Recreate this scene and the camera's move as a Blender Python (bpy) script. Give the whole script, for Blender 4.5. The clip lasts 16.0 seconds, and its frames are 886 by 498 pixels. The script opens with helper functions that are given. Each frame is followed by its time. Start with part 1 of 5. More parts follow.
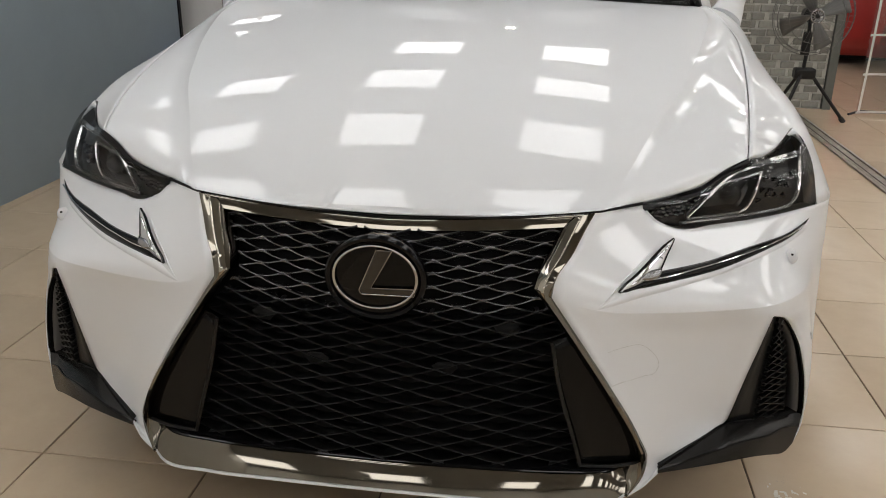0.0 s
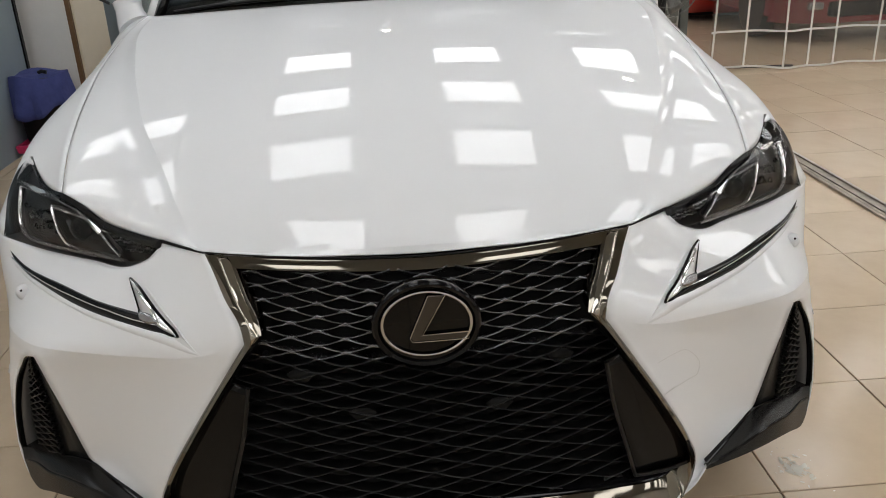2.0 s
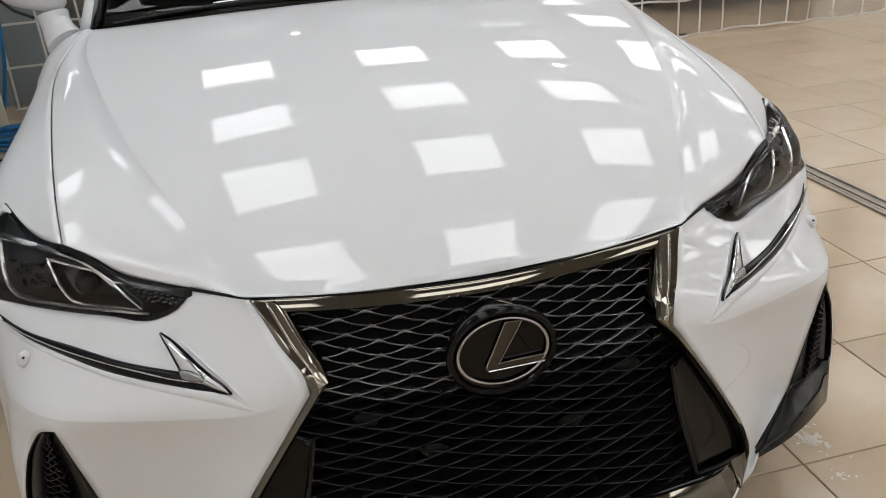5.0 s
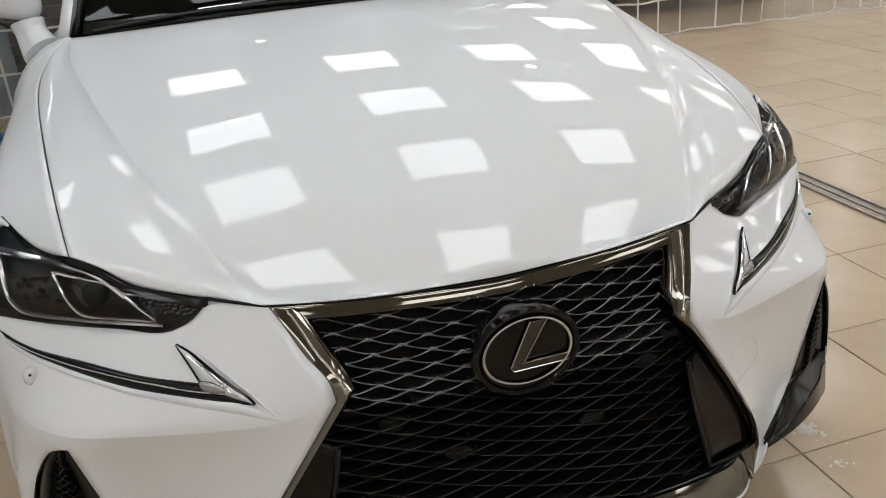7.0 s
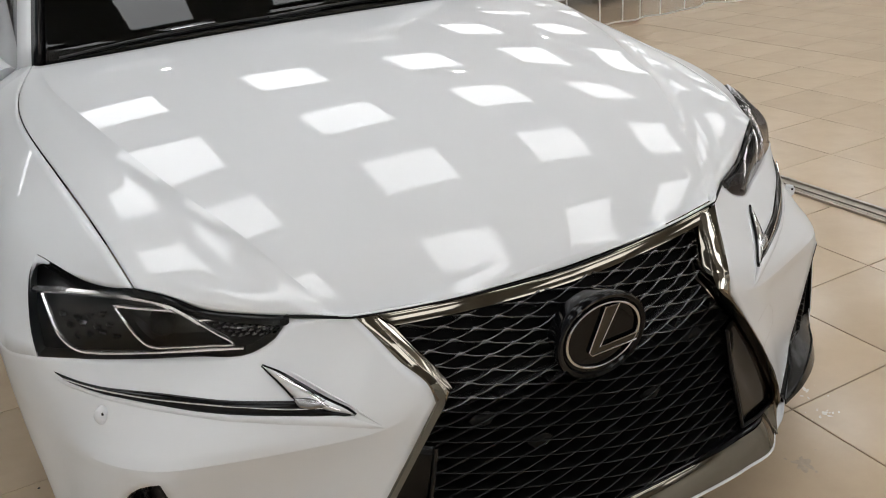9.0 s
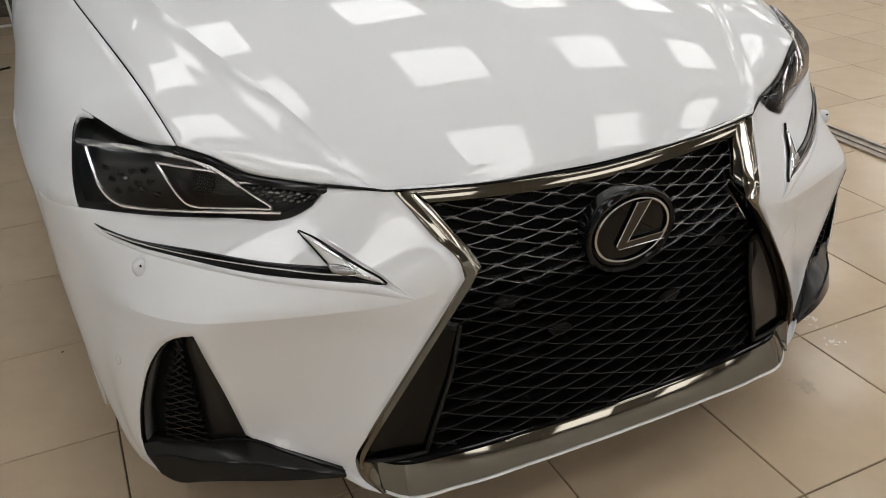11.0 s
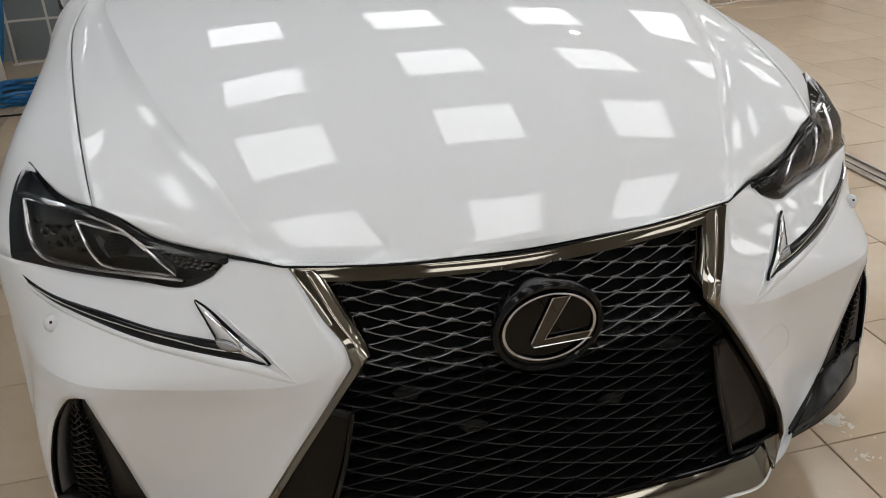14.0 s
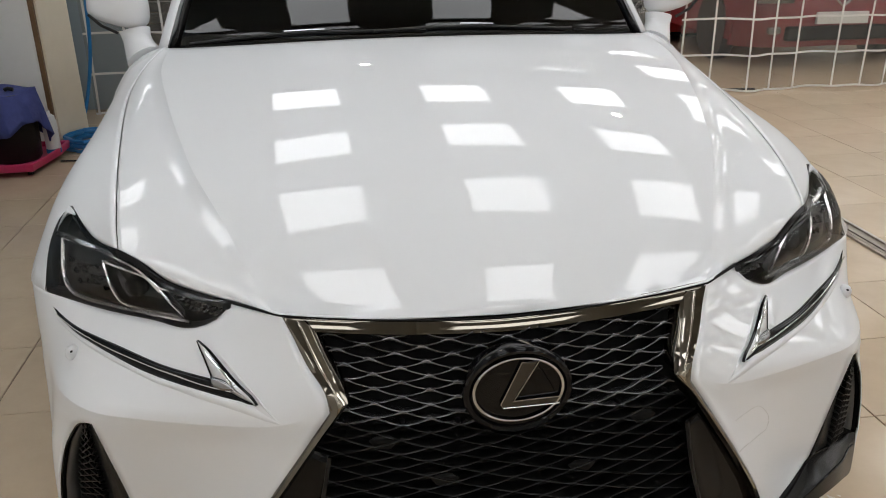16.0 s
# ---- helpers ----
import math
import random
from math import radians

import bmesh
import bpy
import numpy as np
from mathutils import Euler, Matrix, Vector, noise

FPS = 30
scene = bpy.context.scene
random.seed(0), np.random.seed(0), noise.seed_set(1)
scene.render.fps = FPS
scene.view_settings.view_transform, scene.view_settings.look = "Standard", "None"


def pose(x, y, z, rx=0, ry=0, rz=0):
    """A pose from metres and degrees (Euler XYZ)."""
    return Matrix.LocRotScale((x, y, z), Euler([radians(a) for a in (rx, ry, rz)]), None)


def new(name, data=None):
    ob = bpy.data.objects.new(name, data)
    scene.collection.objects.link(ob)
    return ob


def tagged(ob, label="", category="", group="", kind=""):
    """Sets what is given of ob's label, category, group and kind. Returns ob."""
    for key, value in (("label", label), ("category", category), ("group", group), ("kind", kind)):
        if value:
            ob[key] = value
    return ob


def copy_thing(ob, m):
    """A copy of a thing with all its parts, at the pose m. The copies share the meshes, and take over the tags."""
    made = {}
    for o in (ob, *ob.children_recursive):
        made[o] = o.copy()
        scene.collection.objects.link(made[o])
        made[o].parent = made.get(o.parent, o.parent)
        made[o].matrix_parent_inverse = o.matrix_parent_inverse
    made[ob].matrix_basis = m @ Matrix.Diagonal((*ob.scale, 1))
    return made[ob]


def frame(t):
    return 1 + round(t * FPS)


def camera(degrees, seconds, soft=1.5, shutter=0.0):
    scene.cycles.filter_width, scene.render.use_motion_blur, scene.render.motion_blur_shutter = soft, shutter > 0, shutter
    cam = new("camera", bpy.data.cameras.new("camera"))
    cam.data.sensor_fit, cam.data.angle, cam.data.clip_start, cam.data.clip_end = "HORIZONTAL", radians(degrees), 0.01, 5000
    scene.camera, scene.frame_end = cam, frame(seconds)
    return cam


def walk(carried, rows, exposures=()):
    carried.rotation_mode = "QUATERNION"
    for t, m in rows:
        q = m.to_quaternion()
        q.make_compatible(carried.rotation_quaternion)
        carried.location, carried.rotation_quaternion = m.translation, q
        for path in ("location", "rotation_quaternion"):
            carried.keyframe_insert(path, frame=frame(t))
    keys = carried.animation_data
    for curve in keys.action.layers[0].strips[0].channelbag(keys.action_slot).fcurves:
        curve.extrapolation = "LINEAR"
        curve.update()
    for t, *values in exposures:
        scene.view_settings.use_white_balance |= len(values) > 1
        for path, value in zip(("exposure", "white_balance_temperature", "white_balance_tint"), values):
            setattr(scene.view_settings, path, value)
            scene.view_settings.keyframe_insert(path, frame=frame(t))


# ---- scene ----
cam = camera(57.21, 16.0, soft=1.0)
PATH = [
    (0.0, 0.3099, -1.5172, 1.2569, 69.148, -0.665, 7.939),
    (0.5, 0.2270, -1.4204, 1.3058, 68.560, 0.148, 6.712),
    (1.0, 0.1652, -1.3974, 1.3164, 68.212, 1.266, 4.337),
    (1.5, 0.0588, -1.4198, 1.3265, 67.562, 2.085, -0.613),
    (2.0, -0.0483, -1.4234, 1.3396, 67.331, 2.200, -4.583),
    (2.5, -0.0966, -1.3797, 1.3369, 67.196, 2.317, -6.363),
    (3.0, -0.1187, -1.2928, 1.3325, 66.661, 2.872, -8.782),
    (3.5, -0.1568, -1.2176, 1.3415, 65.839, 3.032, -10.108),
    (4.0, -0.2166, -1.2287, 1.3642, 65.304, 3.505, -11.202),
    (6.5, -0.4383, -1.3205, 1.4057, 65.812, 3.730, -17.419),
    (7.0, -0.4419, -1.2417, 1.3940, 65.616, 3.957, -17.568),
    (7.5, -0.4562, -1.1708, 1.3857, 65.517, 3.929, -17.750),
    (8.0, -0.5318, -1.1391, 1.3999, 65.628, 4.834, -20.261),
    (8.5, -0.6776, -1.1440, 1.4164, 65.472, 5.173, -25.070),
    (9.0, -0.7716, -1.1613, 1.4303, 65.382, 5.027, -27.488),
    (9.5, -0.8273, -1.1751, 1.4255, 65.185, 4.385, -28.056),
    (10.0, -0.8607, -1.1863, 1.3980, 63.626, 2.756, -27.749),
    (12.5, -0.6767, -1.2226, 1.3505, 59.536, 2.132, -20.026),
    (13.0, -0.5485, -1.2389, 1.3495, 60.350, 3.226, -18.069),
    (13.5, -0.4511, -1.2311, 1.3482, 61.396, 3.125, -15.941),
    (14.0, -0.4187, -1.2129, 1.3884, 63.170, 2.237, -14.162),
    (14.5, -0.4428, -1.2208, 1.4196, 64.016, 1.070, -14.167),
    (15.0, -0.4536, -1.2500, 1.4222, 65.734, 0.464, -14.784),
    (15.5, -0.3905, -1.2953, 1.4299, 67.214, 0.548, -12.338),
    (16.0, -0.2995, -1.3321, 1.4269, 67.772, 0.673, -8.470),
]

U = 0.933            # metres to one unit of the plan below
# the film camera's exposure and white balance drift a little on the way
TINTS = [(0.0, -0.02, 6700, 10.5), (2.0, 0.06, 6560, 10), (3.5, 0.0, 6520, 10), (7.0, 0.02, 6520, 10), (8.5, 0.0, 6520, 10), (10.0, -0.03, 6560, 10), (12.5, -0.02, 6820, 11), (13.5, -0.06, 6650, 10.5), (14.0, -0.08, 6540, 10), (15.0, 0.0, 6480, 10), (16.0, 0.03, 6500, 10)]
walk(cam, [(t, pose(U * x, U * y, U * z, a, b, c)) for t, x, y, z, a, b, c in PATH], TINTS)

from mathutils.bvhtree import BVHTree

# ---- light ----
world = bpy.data.worlds.new("world")
scene.world = world
world.use_nodes = True
world.node_tree.nodes["Background"].inputs[0].default_value = (0.75, 0.8, 0.9, 1)
world.node_tree.nodes["Background"].inputs[1].default_value = 0.05

CEIL = 3.339        # ceiling height, in plan units
TILE = 0.45          # floor tile pitch
TX, TY = 0.849, 0.108  # one joint crossing of the floor grid
SPOTS = [(-0.02, 5.65), (2.19, 3.64), (4.19, 5.12)]
PANEL = 4.35         # radiance of the ceiling light panels


# ---- materials ----
def material(name, colour, rough=0.5, metal=0.0, coat=0.0, spec=0.5, vary=0.0, scale=8.0, bump=0.0, bscale=60.0, emit=0.0, per=0.0, colour2=None, coat_rough=0.03, coat_ior=1.5):
    m = bpy.data.materials.new(name)
    m.use_nodes = True
    nt = m.node_tree
    b = nt.nodes["Principled BSDF"]
    b.inputs["Base Color"].default_value = (*colour, 1)
    b.inputs["Roughness"].default_value = rough
    b.inputs["Metallic"].default_value = metal
    b.inputs["Coat Weight"].default_value = coat
    b.inputs["Coat Roughness"].default_value = coat_rough
    b.inputs["Coat IOR"].default_value = coat_ior
    b.inputs["Specular IOR Level"].default_value = spec
    if emit:
        b.inputs["Emission Color"].default_value = (*colour, 1)
        b.inputs["Emission Strength"].default_value = emit
    tex = nt.nodes.new("ShaderNodeTexCoord")
    if vary or per:
        big = nt.nodes.new("ShaderNodeTexNoise")
        big.inputs["Scale"].default_value = scale
        big.inputs["Detail"].default_value = 6
        big.inputs["Roughness"].default_value = 0.65
        nt.links.new(tex.outputs["Object"], big.inputs["Vector"])
        ramp = nt.nodes.new("ShaderNodeMapRange")
        ramp.inputs["From Min"].default_value, ramp.inputs["From Max"].default_value = 0.3, 0.7
        nt.links.new(big.outputs["Fac"], ramp.inputs["Value"])
        mix = nt.nodes.new("ShaderNodeMix")
        mix.data_type = "RGBA"
        second = colour2 or tuple(c * (1 - vary) for c in colour)
        mix.inputs["A"].default_value = (*colour, 1)
        mix.inputs["B"].default_value = (*second, 1)
        nt.links.new(ramp.outputs["Result"], mix.inputs["Factor"])
        out = mix.outputs["Result"]
        if per:
            info = nt.nodes.new("ShaderNodeObjectInfo")
            hsv = nt.nodes.new("ShaderNodeHueSaturation")
            span = nt.nodes.new("ShaderNodeMapRange")
            span.inputs["To Min"].default_value, span.inputs["To Max"].default_value = 1 - per, 1 + per
            nt.links.new(info.outputs["Random"], span.inputs["Value"])
            nt.links.new(span.outputs["Result"], hsv.inputs["Value"])
            nt.links.new(out, hsv.inputs["Color"])
            out = hsv.outputs["Color"]
        nt.links.new(out, b.inputs["Base Color"])
        rr = nt.nodes.new("ShaderNodeMapRange")
        rr.inputs["To Min"].default_value, rr.inputs["To Max"].default_value = rough * 0.8, min(1, rough * 1.25)
        nt.links.new(big.outputs["Fac"], rr.inputs["Value"])
        nt.links.new(rr.outputs["Result"], b.inputs["Roughness"])
    if bump:
        fine = nt.nodes.new("ShaderNodeTexNoise")
        fine.inputs["Scale"].default_value = bscale
        fine.inputs["Detail"].default_value = 4
        nt.links.new(tex.outputs["Object"], fine.inputs["Vector"])
        bp = nt.nodes.new("ShaderNodeBump")
        bp.inputs["Strength"].default_value = bump
        bp.inputs["Distance"].default_value = 0.01
        nt.links.new(fine.outputs["Fac"], bp.inputs["Height"])
        nt.links.new(bp.outputs["Normal"], b.inputs["Normal"])
    return m


def clear_glass(name, tint=(0.9, 0.92, 0.95), ior=1.45, rough=0.02):
    """Thin clear pane: see-through with a Fresnel-driven gloss."""
    m = bpy.data.materials.new(name)
    m.use_nodes = True
    nt = m.node_tree
    nt.nodes.remove(nt.nodes["Principled BSDF"])
    see, gloss, mixer, fres = (nt.nodes.new("ShaderNode" + k) for k in ("BsdfTransparent", "BsdfGlossy", "MixShader", "Fresnel"))
    see.inputs["Color"].default_value = (*tint, 1)
    gloss.inputs["Roughness"].default_value = rough
    fres.inputs["IOR"].default_value = ior
    nt.links.new(fres.outputs[0], mixer.inputs[0])
    nt.links.new(see.outputs[0], mixer.inputs[1])
    nt.links.new(gloss.outputs[0], mixer.inputs[2])
    nt.links.new(mixer.outputs[0], nt.nodes["Material Output"].inputs["Surface"])
    return m


def vinyl(name):
    """Soft clear vinyl: blurs what stands behind it, with a faint milky veil and gloss."""
    m = bpy.data.materials.new(name)
    m.use_nodes = True
    nt = m.node_tree
    nt.nodes.remove(nt.nodes["Principled BSDF"])
    blur, veil, gloss, first, second, fres = (nt.nodes.new("ShaderNode" + k) for k in ("BsdfRefraction", "BsdfDiffuse", "BsdfGlossy", "MixShader", "MixShader", "Fresnel"))
    blur.inputs["Color"].default_value = (0.86, 0.84, 0.81, 1)
    blur.inputs["Roughness"].default_value = 0.20
    blur.inputs["IOR"].default_value = 1.04
    veil.inputs["Color"].default_value = (0.55, 0.54, 0.52, 1)
    gloss.inputs["Roughness"].default_value = 0.15
    fres.inputs["IOR"].default_value = 1.35
    first.inputs[0].default_value = 0.10
    nt.links.new(blur.outputs[0], first.inputs[1])
    nt.links.new(veil.outputs[0], first.inputs[2])
    nt.links.new(fres.outputs[0], second.inputs[0])
    nt.links.new(first.outputs[0], second.inputs[1])
    nt.links.new(gloss.outputs[0], second.inputs[2])
    nt.links.new(second.outputs[0], nt.nodes["Material Output"].inputs["Surface"])
    return m


PAINT = material("white_paint", (0.725, 0.738, 0.760), 0.45, coat=0.55, coat_ior=1.8, coat_rough=0.004, spec=0.05, vary=0.02, scale=3)
LAMPCHROME = material("lamp_chrome", (0.97, 0.97, 0.98), 0.22, metal=1.0)
# lighter copy of the mesh black: ceiling light on the upper fins, put into colour
MESHLIT = material("mesh_black_lit", (0.12, 0.122, 0.128), 0.20, metal=0.5, spec=1.0, coat=1.0, vary=0.2, scale=40)
BADGEFACE = material("badge_face", (0.002, 0.002, 0.002), 0.04, spec=0.22)
BADGEBAR = material("badge_smoked_chrome", (0.075, 0.073, 0.070), 0.06, metal=1.0)
BADGE = material("badge_chrome", (0.52, 0.52, 0.53), 0.10, metal=1.0)
VANE = material("pale_vane", (0.10, 0.10, 0.10), 0.5)
CHROME = material("smoked_chrome", (0.175, 0.160, 0.134), 0.05, metal=1.0, vary=0.06, scale=6)
# the smoked chrome again, lightened to stand for panel reflections on the bevel
BEVEL = material("smoked_chrome_lit", (0.36, 0.335, 0.285), 0.05, metal=1.0, vary=0.06, scale=6)
BRIGHT = material("bright_chrome", (0.75, 0.75, 0.76), 0.06, metal=1.0)
PIANO = material("gloss_black", (0.004, 0.004, 0.0045), 0.06, spec=0.2)
SATIN = material("satin_black_plastic", (0.009, 0.009, 0.009), 0.42, spec=0.3, vary=0.3, scale=30, bump=0.08, bscale=500)
MATT = material("matt_black", (0.006, 0.006, 0.006), 0.8, spec=0.2)
RUBBER = material("rubber", (0.012, 0.012, 0.012), 0.7, vary=0.3, scale=20)
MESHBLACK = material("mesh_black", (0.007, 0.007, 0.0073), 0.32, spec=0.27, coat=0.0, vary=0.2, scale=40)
CRYSTAL = material("smoked_crystal", (0.22, 0.22, 0.23), 0.12, metal=0.85, vary=0.3, scale=60, per=0.3)
LAMPBLACK = material("lamp_black", (0.006, 0.006, 0.0065), 0.3, coat=0.1, vary=0.3, scale=25)
LAMPGREY = material("lamp_grey", (0.66, 0.66, 0.67), 0.28, metal=0.7, coat=1.0, vary=0.2, scale=30)
SMOKE = material("smoked_metal", (0.34, 0.34, 0.35), 0.2, metal=0.9, vary=0.2, scale=30)
GRILLEBLADE = material("blade_black", (0.005, 0.005, 0.005), 0.10, spec=0.2, vary=0.2, scale=14)
BLADE = material("dark_plastic", (0.009, 0.0085, 0.008), 0.22, spec=0.3, vary=0.25, scale=12)
CELL = material("dark_reflector", (0.055, 0.055, 0.058), 0.15, metal=0.9, vary=0.2, scale=30, per=0.4)
GREYGAP = material("panel_joint", (0.5, 0.5, 0.5), 0.6)
LENS = clear_glass("lamp_lens", (0.98, 0.98, 0.98), 1.36)
SCREEN = clear_glass("windscreen_glass", (0.10, 0.11, 0.11))
GLASSY = vinyl("clear_vinyl")
GROUT = material("grout", (0.10, 0.07, 0.05), 0.9, vary=0.4, scale=5)
TILEM = material("glazed_tile", (0.58, 0.458, 0.325), 0.16, vary=0.13, scale=2.2, bump=0.03, bscale=9, per=0.04, colour2=(0.48, 0.375, 0.265))
WALLBLUE = material("blue_grey_paint", (0.285, 0.345, 0.385), 0.55, vary=0.1, scale=1.5, bump=0.05, bscale=120)
WALLGREY = material("grey_paint", (0.5, 0.5, 0.49), 0.6, vary=0.12, scale=1.5, bump=0.05, bscale=120)
CEILM = material("ceiling_board", (0.44, 0.445, 0.435), 0.8, vary=0.06, scale=2, bump=0.04, bscale=90)
LIGHTM = material("light_diffuser", (0.965, 0.982, 1.0), 0.5, emit=PANEL)
WHITEM = material("white_enamel", (0.75, 0.75, 0.73), 0.4, vary=0.08, scale=5)

# for added walls; kept pale so they throw light back on the car
WALLPALE = material("pale_bounce_paint", (0.84, 0.83, 0.80), 0.6, vary=0.1, scale=1.5, bump=0.05, bscale=120)
SPOTM = material("spot_lamp", (1.0, 0.97, 0.9), 0.5, emit=60.0)
STEEL = material("dull_steel", (0.50, 0.46, 0.40), 0.38, metal=0.9, vary=0.3, scale=14, bump=0.05, bscale=80)
BAND = material("white_band", (0.72, 0.70, 0.66), 0.5, vary=0.1, scale=6)
SLAT = material("shutter_slat", (0.085, 0.075, 0.06), 0.5, vary=0.35, scale=5, per=0.15)
MORTAR = material("pale_mortar", (0.60, 0.60, 0.56), 0.9, vary=0.2, scale=12, bump=0.2, bscale=90)
BRICK = material("grey_brick", (0.36, 0.36, 0.325), 0.85, vary=0.35, scale=14, bump=0.3, bscale=70, per=0.25)
STRIPM = material("grey_green_paint", (0.13, 0.14, 0.125), 0.5, vary=0.15, scale=6)
FANGREY = material("fan_wire", (0.16, 0.16, 0.155), 0.4, metal=0.6)
FANBLADE = material("fan_blade", (0.11, 0.11, 0.105), 0.35)
DOORW = material("door_white", (0.86, 0.85, 0.82), 0.45, vary=0.07, scale=2, bump=0.03, bscale=60)
CREAM = material("cream_paint", (0.82, 0.74, 0.60), 0.5, vary=0.08, scale=3)
WOOD = material("brown_wood", (0.20, 0.11, 0.05), 0.5, vary=0.3, scale=9)
HOSE = material("blue_hose", (0.015, 0.17, 0.42), 0.4, vary=0.12, scale=8)
PINK = material("pink_plastic", (0.55, 0.03, 0.12), 0.4, vary=0.15, scale=7)
TOWEL = material("purple_towel", (0.065, 0.082, 0.27), 0.95, vary=0.2, scale=25, bump=0.4, bscale=400)
REDPAINT = material("red_paint", (0.19, 0.009, 0.016), 0.35, coat=0.8, vary=0.08, scale=3)
# red paint raised in colour to stand for the stronger light in the back bay
REDLIT = material("red_paint_lit", (0.50, 0.045, 0.04), 0.3, coat=0.8, vary=0.08, scale=3)
SMUDGE = material("grey_smudge", (0.47, 0.375, 0.275), 0.45, vary=0.3, scale=40)
SPLASH = material("dried_polish", (0.70, 0.66, 0.58), 0.7, vary=0.2, scale=30)


# ---- geometry helpers ----
def v3(p):
    return np.array(p, float)


def curve(points, n, smooth=True):
    """n + 1 points evenly along a smooth (or straight-sided) line through the points."""
    p = np.array(points, float)
    s = np.r_[0, np.cumsum(np.linalg.norm(np.diff(p, axis=0), axis=1))]
    u = np.linspace(0, s[-1], n + 1)
    if not smooth or len(p) < 3:
        return np.stack([np.interp(u, s, p[:, k]) for k in range(p.shape[1])], 1)
    d = np.diff(p, axis=0) / np.diff(s)[:, None]
    h = np.diff(s)
    tan = np.empty_like(p)
    tan[0], tan[-1] = d[0], d[-1]
    tan[1:-1] = (d[:-1] * h[1:, None] + d[1:] * h[:-1, None]) / (h[:-1] + h[1:])[:, None]
    i = np.clip(np.searchsorted(s, u, "right") - 1, 0, len(h) - 1)
    t = ((u - s[i]) / h[i])[:, None]
    hh = h[i][:, None]
    return (2 * t**3 - 3 * t**2 + 1) * p[i] + (t**3 - 2 * t**2 + t) * hh * tan[i] + (-2 * t**3 + 3 * t**2) * p[i + 1] + (t**3 - t**2) * hh * tan[i + 1]


def spline(knots, values):
    """A natural cubic spline through the values."""
    kn, z = np.array(knots, float), np.array(values, float)
    n, h = len(kn), np.diff(kn)
    a, b = np.eye(n), np.zeros(n)
    for i in range(1, n - 1):
        a[i, i - 1:i + 2] = h[i - 1], 2 * (h[i - 1] + h[i]), h[i]
        b[i] = 6 * ((z[i + 1] - z[i]) / h[i] - (z[i] - z[i - 1]) / h[i - 1])
    m = np.linalg.solve(a, b)

    def value(x):
        x = np.clip(x, kn[0], kn[-1])
        i = np.clip(np.searchsorted(kn, x) - 1, 0, n - 2)
        p, q = (kn[i + 1] - x) / h[i], (x - kn[i]) / h[i]
        return p * z[i] + q * z[i + 1] + ((p**3 - p) * m[i] + (q**3 - q) * m[i + 1]) * h[i] ** 2 / 6

    return value


def coons(bottom, top, left, right, bulge=None):
    """A grid over four border lines: bottom and top run along u, left and right along v. bulge(u, v) gives an added offset."""
    b, t, l, r = (np.array(c, float) for c in (bottom, top, left, right))
    u = np.linspace(0, 1, len(b))[None, :, None]
    v = np.linspace(0, 1, len(l))[:, None, None]
    g = (1 - v) * b[None] + v * t[None] + (1 - u) * l[:, None] + u * r[:, None]
    g = g - ((1 - u) * (1 - v) * b[0] + u * (1 - v) * b[-1] + (1 - u) * v * t[0] + u * v * t[-1])
    if bulge is not None:
        for j in range(g.shape[0]):
            for i in range(g.shape[1]):
                g[j, i] += v3(bulge(i / (g.shape[1] - 1), j / (g.shape[0] - 1)))
    return g


def flip(g):
    g = np.array(g, float).copy()
    g[..., 0] *= -1
    return g


def add_grid(bm, g, close=False):
    rows = [[bm.verts.new(p) for p in row] for row in g]
    for a, b in zip(rows, rows[1:]):
        n = len(a)
        for i in range(n if close else n - 1):
            k = (i + 1) % n
            try:
                bm.faces.new((a[i], a[k], b[k], b[i]))
            except ValueError:
                pass
    return rows


def add_box(bm, lo, hi, m=None):
    lo, hi = v3(lo), v3(hi)
    r = bmesh.ops.create_cube(bm, size=1.0)
    for v in r["verts"]:
        v.co = Vector(((v.co.x + 0.5) * (hi[0] - lo[0]) + lo[0], (v.co.y + 0.5) * (hi[1] - lo[1]) + lo[1], (v.co.z + 0.5) * (hi[2] - lo[2]) + lo[2]))
        if m is not None:
            v.co = m @ v.co
    return r["verts"]


def add_tube(bm, points, radius, sides=8, closed=False, flat=1.0, up=(0, 0, 1)):
    """A tube along points; radius may be a number or one for each point; flat squashes it along up."""
    p = np.array(points, float)
    n = len(p)
    rad = np.full(n, radius) if np.isscalar(radius) else np.array(radius, float)
    rings = []
    for i in range(n):
        a, b = (p[(i - 1) % n], p[(i + 1) % n]) if closed else (p[max(i - 1, 0)], p[min(i + 1, n - 1)])
        d = Vector(b - a).normalized()
        s = d.cross(Vector(up))
        s = s.normalized() if s.length > 1e-4 else d.cross(Vector((1, 0, 0))).normalized()
        w = s.cross(d).normalized()
        rings.append([p[i] + rad[i] * (math.cos(k) * v3(s) + flat * math.sin(k) * v3(w)) for k in np.linspace(0, 2 * math.pi, sides, endpoint=False)])
    if closed:
        rings.append(rings[0])
    rows = add_grid(bm, rings, close=True)
    if not closed:
        bm.faces.new(rows[0][::-1])
        bm.faces.new(rows[-1])
    return rows


